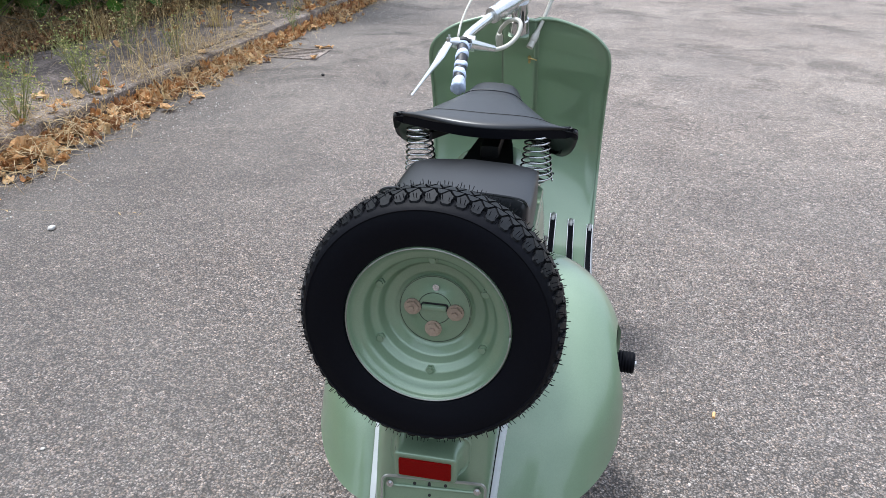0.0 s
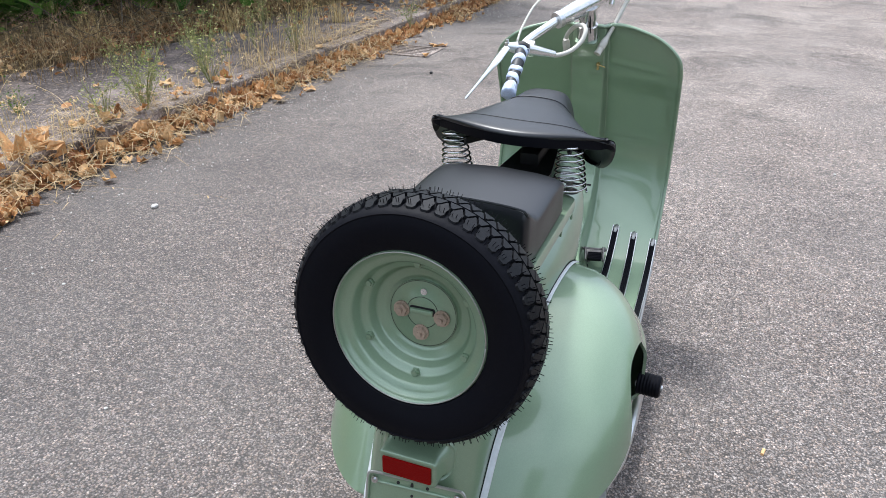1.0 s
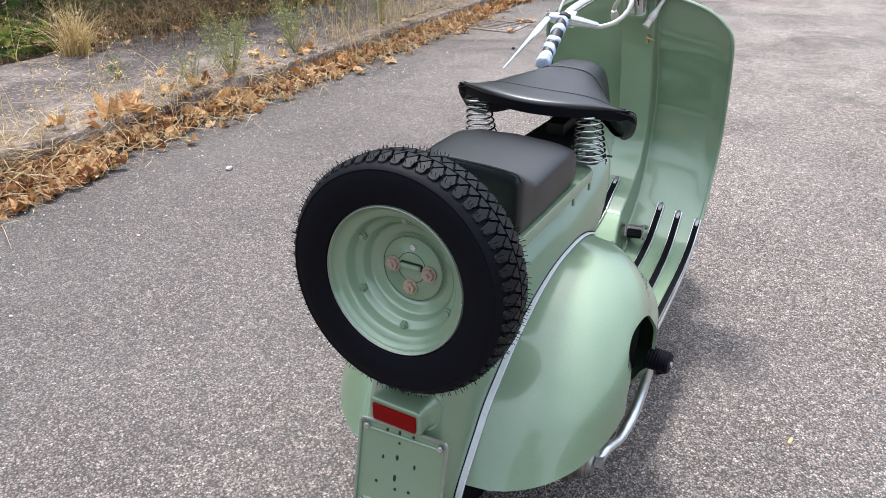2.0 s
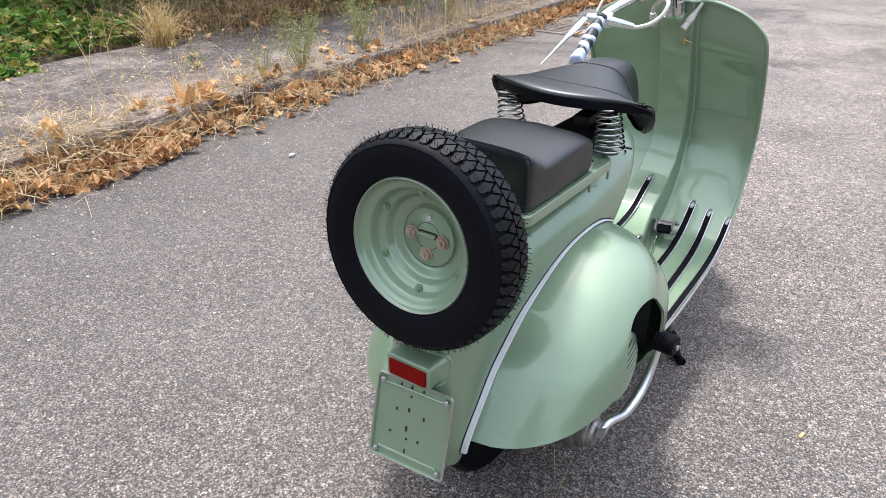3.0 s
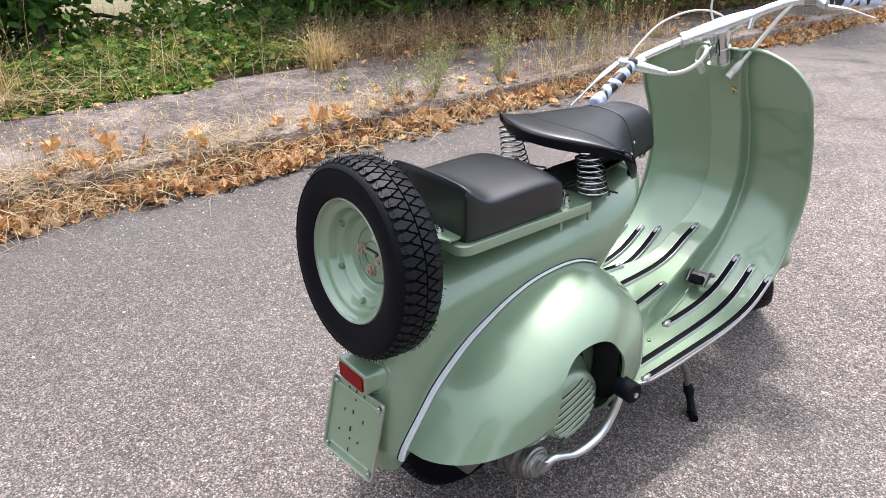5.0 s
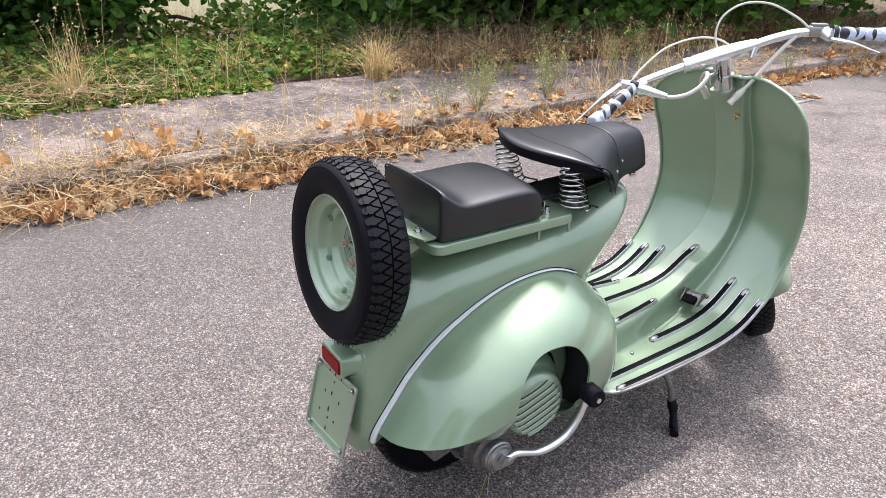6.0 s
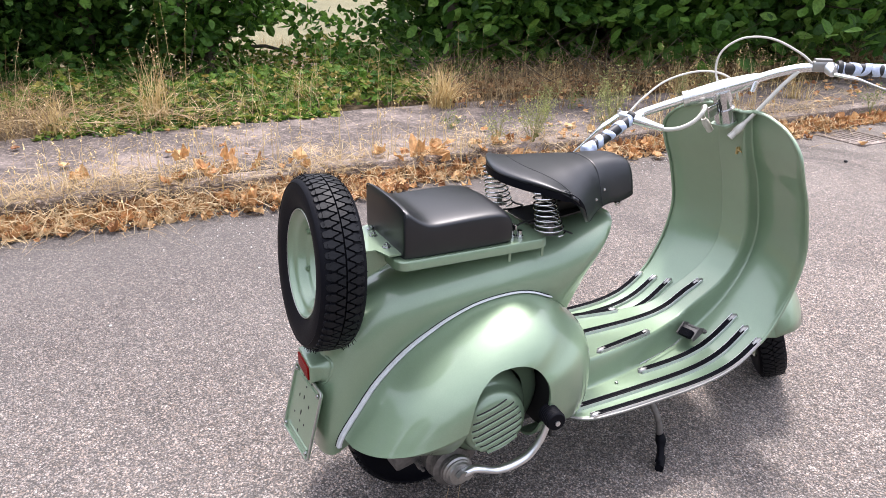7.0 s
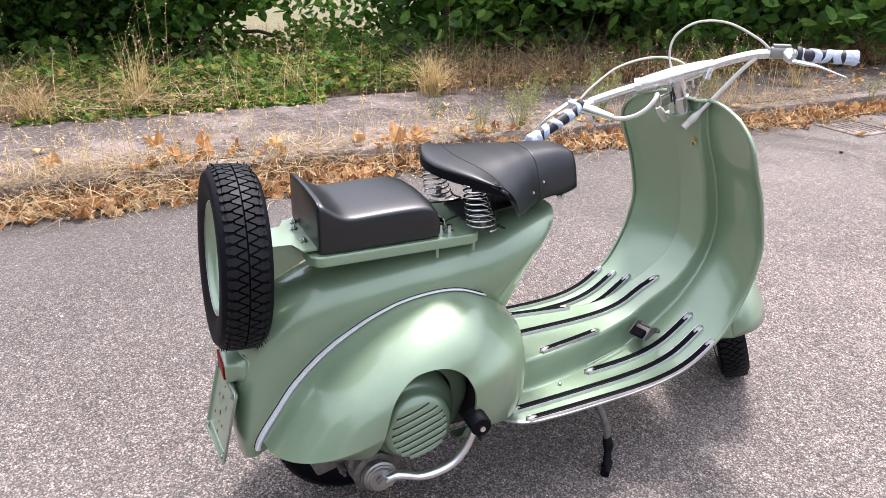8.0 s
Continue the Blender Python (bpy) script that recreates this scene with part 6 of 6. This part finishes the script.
pos = np.stack([px, py, PAVE_Z - 0.03 + hgt * rng.uniform(0.1, 1.0, N)], 1)[keep]
tagged(cloud("ivy_cover", pos, rng.uniform(0.032, 0.09, len(pos)), *IVY, M_IVY, 0.5, 0.5), "low bright green ivy and bramble leaves on the verge", "ivy", kind="stuff")
N = 4500
px = rng.uniform(-6.0, PAVE_BACK + 0.05, N)
py = rng.uniform(-4, 3.4, N)
keep = np.array([noise.noise(Vector((a * 0.8, b * 0.8, 5.0))) for a, b in zip(px, py)]) > -0.1
roots = np.stack([px, py, np.full(N, PAVE_Z - 0.03)], 1)[keep]
tagged(blades("verge_grass", roots, rng.uniform(0.12, 0.4, len(roots)), 0.8, 0.0022, M_GRASS), "green verge grass among the ivy", "grass", kind="stuff")
N = 750
px = -3.85 - np.abs(rng.normal(0, 0.9, N))
py = np.where(rng.uniform(0, 1, N) < 0.85, rng.uniform(-4, 3.4, N), rng.uniform(3.4, 10, N))
roots = np.stack([px, py, np.full(N, PAVE_Z - 0.03)], 1)
tagged(blades("verge_straw", roots, rng.uniform(0.15, 0.7, N), 1.9, 0.0019, M_HAY, 0.3), "dry straw grass leaning over the verge", "grass", kind="stuff")
N = 300
px = rng.uniform(-5.5, -2.7, N)
py = rng.uniform(2.4, 10, N)
px = np.where(px > -3.6, px - 0.5 * (py < 3.6), px)
pos = np.stack([px, py, PAVE_Z + 0.01 + rng.uniform(0, 0.06, N)], 1)
tagged(cloud("verge_leaves", pos, rng.uniform(0.03, 0.065, N), *DRY, M_DRYLEAF, 0.4, 1.2), "brown leaf litter under the bushes", "leaves", kind="stuff")
N = 5000
roots = np.stack([rng.uniform(-13, -7.2, N), rng.uniform(-3, 7, N), np.full(N, -0.35)], 1)
roots[:, 2] = np.where(roots[:, 0] < -8.2, -0.36, PAVE_Z - 0.05 - 0.03 * np.maximum(0, -4.4 - roots[:, 0]))
tagged(blades("field_grass", roots, rng.uniform(0.12, 0.36, N), 0.7, 0.003, M_HAY, 0.3), "tall dry grass of the field behind the trees", "grass", kind="stuff")
N = 3200
px = -4.05 - np.abs(rng.normal(0, 0.5, N))
py = rng.uniform(-4, 0.1, N)
roots = np.stack([px, py, np.full(N, PAVE_Z - 0.03)], 1)
roots = roots[py < -0.45 + 0.4 * np.array([noise.noise(Vector((a * 1.2, b * 1.2, 3.0))) for a, b in zip(px, py)])]
# dead-grass tones instead of straw: the shade here is put into the colour
tagged(blades("shaded_withered_grass", roots, rng.uniform(0.15, 0.5, len(roots)), 2.0, 0.0022, M_BRUSH, 0.15), "withered straw grass, darkened to brown for shade, bent over the back of the pavement", "grass", kind="stuff")
N = 5200
px = -3.75 - np.abs(rng.normal(0, 0.75, N)) + 0.9 * np.clip((rng.uniform(2.4, 9.5, N) - 4.5) / 5, 0, 1)
py = rng.uniform(2.4, 9.5, N)
keep = px < pave_edge(4.0) + 0.25 + 0.25 * np.array([noise.noise(Vector((a * 1.1, b * 1.1, 9.0))) for a, b in zip(px, py)])
roots = np.stack([px, py, np.full(N, PAVE_Z - 0.02)], 1)[keep]
tagged(blades("dead_grass", roots, rng.uniform(0.12, 0.5, len(roots)), 1.5, 0.0022, M_BRUSH, 0.25), "brown dead grass and stalks under the bushes", "grass", kind="stuff")
N = 3600
px = -3.6 - np.abs(rng.normal(0, 0.7, N))
py = rng.uniform(2.2, 10, N)
keep = np.array([noise.noise(Vector((a * 1.3, b * 1.3, 4.0))) for a, b in zip(px, py)]) > -0.12 + 0.5 * (px > -3.75)
pos = np.stack([px, py, PAVE_Z + 0.005 + rng.uniform(0, 0.05, N)], 1)[keep]
tagged(cloud("old_leaves", pos, rng.uniform(0.025, 0.06, len(pos)), *DRY, M_OLDLEAF, 0.5, 2.0), "matted dark brown old leaves under the bushes", "leaves", kind="stuff")
# dead brush
bm = bmesh.new()
for _ in range(230):
    x, y = rng.uniform(-5.4, -3.9), rng.uniform(2.4, 9)
    a, ln = rng.uniform(0, 6.28), rng.uniform(0.25, 0.8)
    d = np.array((math.cos(a), math.sin(a), rng.uniform(0.1, 0.8))) * ln
    p = np.array((x, y, PAVE_Z + rng.uniform(0, 0.15)))
    tube(bm, [tuple(p), tuple(p + d * 0.5 + rng.normal(0, 0.04, 3)), tuple(p + d)], [0.004, 0.003, 0.0012], 4, 6)
tagged(part("dead_brush", bm, M_BARK), "tangle of dead brown twigs under the bushes", "brush", kind="stuff")


# trees and bushes behind the pavement
def tree(x, y, h, low, spread, n, label, leaf=0.1, shape=OVAL, name="tree", base=PAVE_Z - 0.3, group="trees behind the pavement"):
    t = thing(name, label, "tree", (x, y, base), group)
    lean = rng.uniform(-0.25, 0.25, 2)
    wood("trunk", [(0, 0, 0), (lean[0] * 0.3, lean[1] * 0.3, h * 0.3), (lean[0], lean[1], h * 0.75)], [0.06, 0.05, 0.02], t, 10)
    pts = []
    for k in range(16):
        a = rng.uniform(0, 6.28)
        z0 = rng.uniform(low * 0.5, h * 0.7)
        ln = spread * rng.uniform(0.5, 1.05)
        tip = np.array((math.cos(a) * ln, math.sin(a) * ln, z0 + rng.uniform(-0.35, 0.6)))
        st = np.array((lean[0] * z0 / h, lean[1] * z0 / h, z0))
        mid = (st + tip) / 2 + np.array((0, 0, 0.2))
        wood("limb", [tuple(st), tuple(mid), tuple(tip)], [0.03, 0.018, 0.006], t, 6, 8)
        for _ in range(n // 16):
            u = rng.beta(2.2, 1.3)
            c = (1 - u) ** 2 * st + 2 * u * (1 - u) * mid + u * u * tip
            pts.append(c + rng.normal(0, 0.17 * spread, 3) * (0.5 + 0.5 * u))
    pts = np.array(pts)
    pts = pts[pts[:, 2] > low]
    cloud("crown", pts, rng.uniform(0.6, 1.25, len(pts)) * leaf, *shape, M_SHADED_MAPLE if shape is PLANE else M_LEAF, 0.25, 0.4, t)
    return t


for x, y, h, low, spread, n, leaf in ((-6.4, -2.4, 3.6, 0.45, 1.5, 10500, 0.09), (-6.1, -0.3, 3.4, 0.5, 1.3, 9000, 0.085), (-6.0, 3.3, 3.8, 0.42, 1.25, 7000, 0.14), (-5.3, 4.9, 6.5, 0.42, 2.1, 11000, 0.15),
                                      (-5.2, 6.8, 7.5, 0.42, 2.5, 12000, 0.16), (-5.4, 9.2, 7.5, 0.4, 2.5, 10000, 0.16), (-6.2, 11.2, 4.0, 0.4, 1.7, 4000, 0.12), (-6.6, -5.0, 3.6, 0.4, 1.6, 4000, 0.11), (-6.3, -1.3, 3.4, 0.4, 1.2, 7500, 0.095), (-6.9, 4.0, 4.5, 0.35, 1.3, 5000, 0.13),
                                      (-6.6, 0.0, 4.5, 0.5, 1.2, 5200, 0.11), (-7.3, 3.9, 4.5, 0.42, 1.1, 3000, 0.12), (-8.3, -0.3, 5.2, 0.5, 1.1, 2600, 0.1), (-6.9, 0.9, 4.2, 0.68, 1.3, 5600, 0.11), (-5.9, 0.7, 3.4, 0.62, 0.9, 3600, 0.1), (-8.0, -1.2, 6.0, 0.3, 1.6, 4000, 0.1), (-8.0, 5.4, 6.2, 0.2, 1.8, 4500, 0.12), (-8.2, 8.0, 6.2, 0.2, 1.8, 4500, 0.12)):
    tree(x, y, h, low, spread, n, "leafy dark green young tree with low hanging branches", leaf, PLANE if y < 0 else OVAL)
# unseen trees added behind the camera to darken what the paint reflects
for x in (-11, -6, -1, 4, 9):
    tree(x, -19.5 + 0.7 * math.sin(x * 3), 11.5 + 1.5 * math.sin(x), 0.6, 3.6, 5000, "tall broad green tree added out of view to darken reflections from behind", 0.42, name="unseen_tree", base=-0.4, group="tall trees at the road end")
# unseen row added on the open side to cut ambient light and reflections
for y in (-14, -8.5, -3, 2.5, 8, 13.5):
    tree(17.5 + 0.8 * math.sin(y * 3), y, 7.0 + 1.2 * math.sin(y), 0.5, 3.2, 3600, "tall broad green tree added out of view to cut light from the side", 0.42, name="unseen_tree", base=-0.4, group="tall trees across the road")
N = 7800
px = rng.uniform(-6.9, -5.1, N)
py = np.concatenate([rng.uniform(-5, 1.05, N // 2), rng.uniform(1.7, 10, N - N // 2)])
pz = PAVE_Z + rng.uniform(0.0, 0.6, N) * np.clip((-4.9 - px) / 0.8, 0.2, 1)
tagged(cloud("undergrowth", np.stack([px, py, pz], 1), rng.uniform(0.06, 0.12, N), *OVAL, M_LEAF, 0.25, 0.4), "dense dark green undergrowth below the trees", "bush", kind="stuff")
N = 4200
px = -4.95 + rng.normal(0, 0.28, N)
py = rng.uniform(3.2, 10, N)
dip = np.array([0.5 + 0.25 * noise.noise(Vector((v * 0.9, 3.3, 0.0))) for v in py])
pz = PAVE_Z + dip + np.abs(rng.normal(0, 0.5, N))
tagged(cloud("hanging_foliage", np.stack([px, py, pz], 1), rng.uniform(0.08, 0.16, N), *OVAL, M_LEAF, 0.3, 0.4), "low hanging leafy branches over the verge", "foliage", kind="stuff")
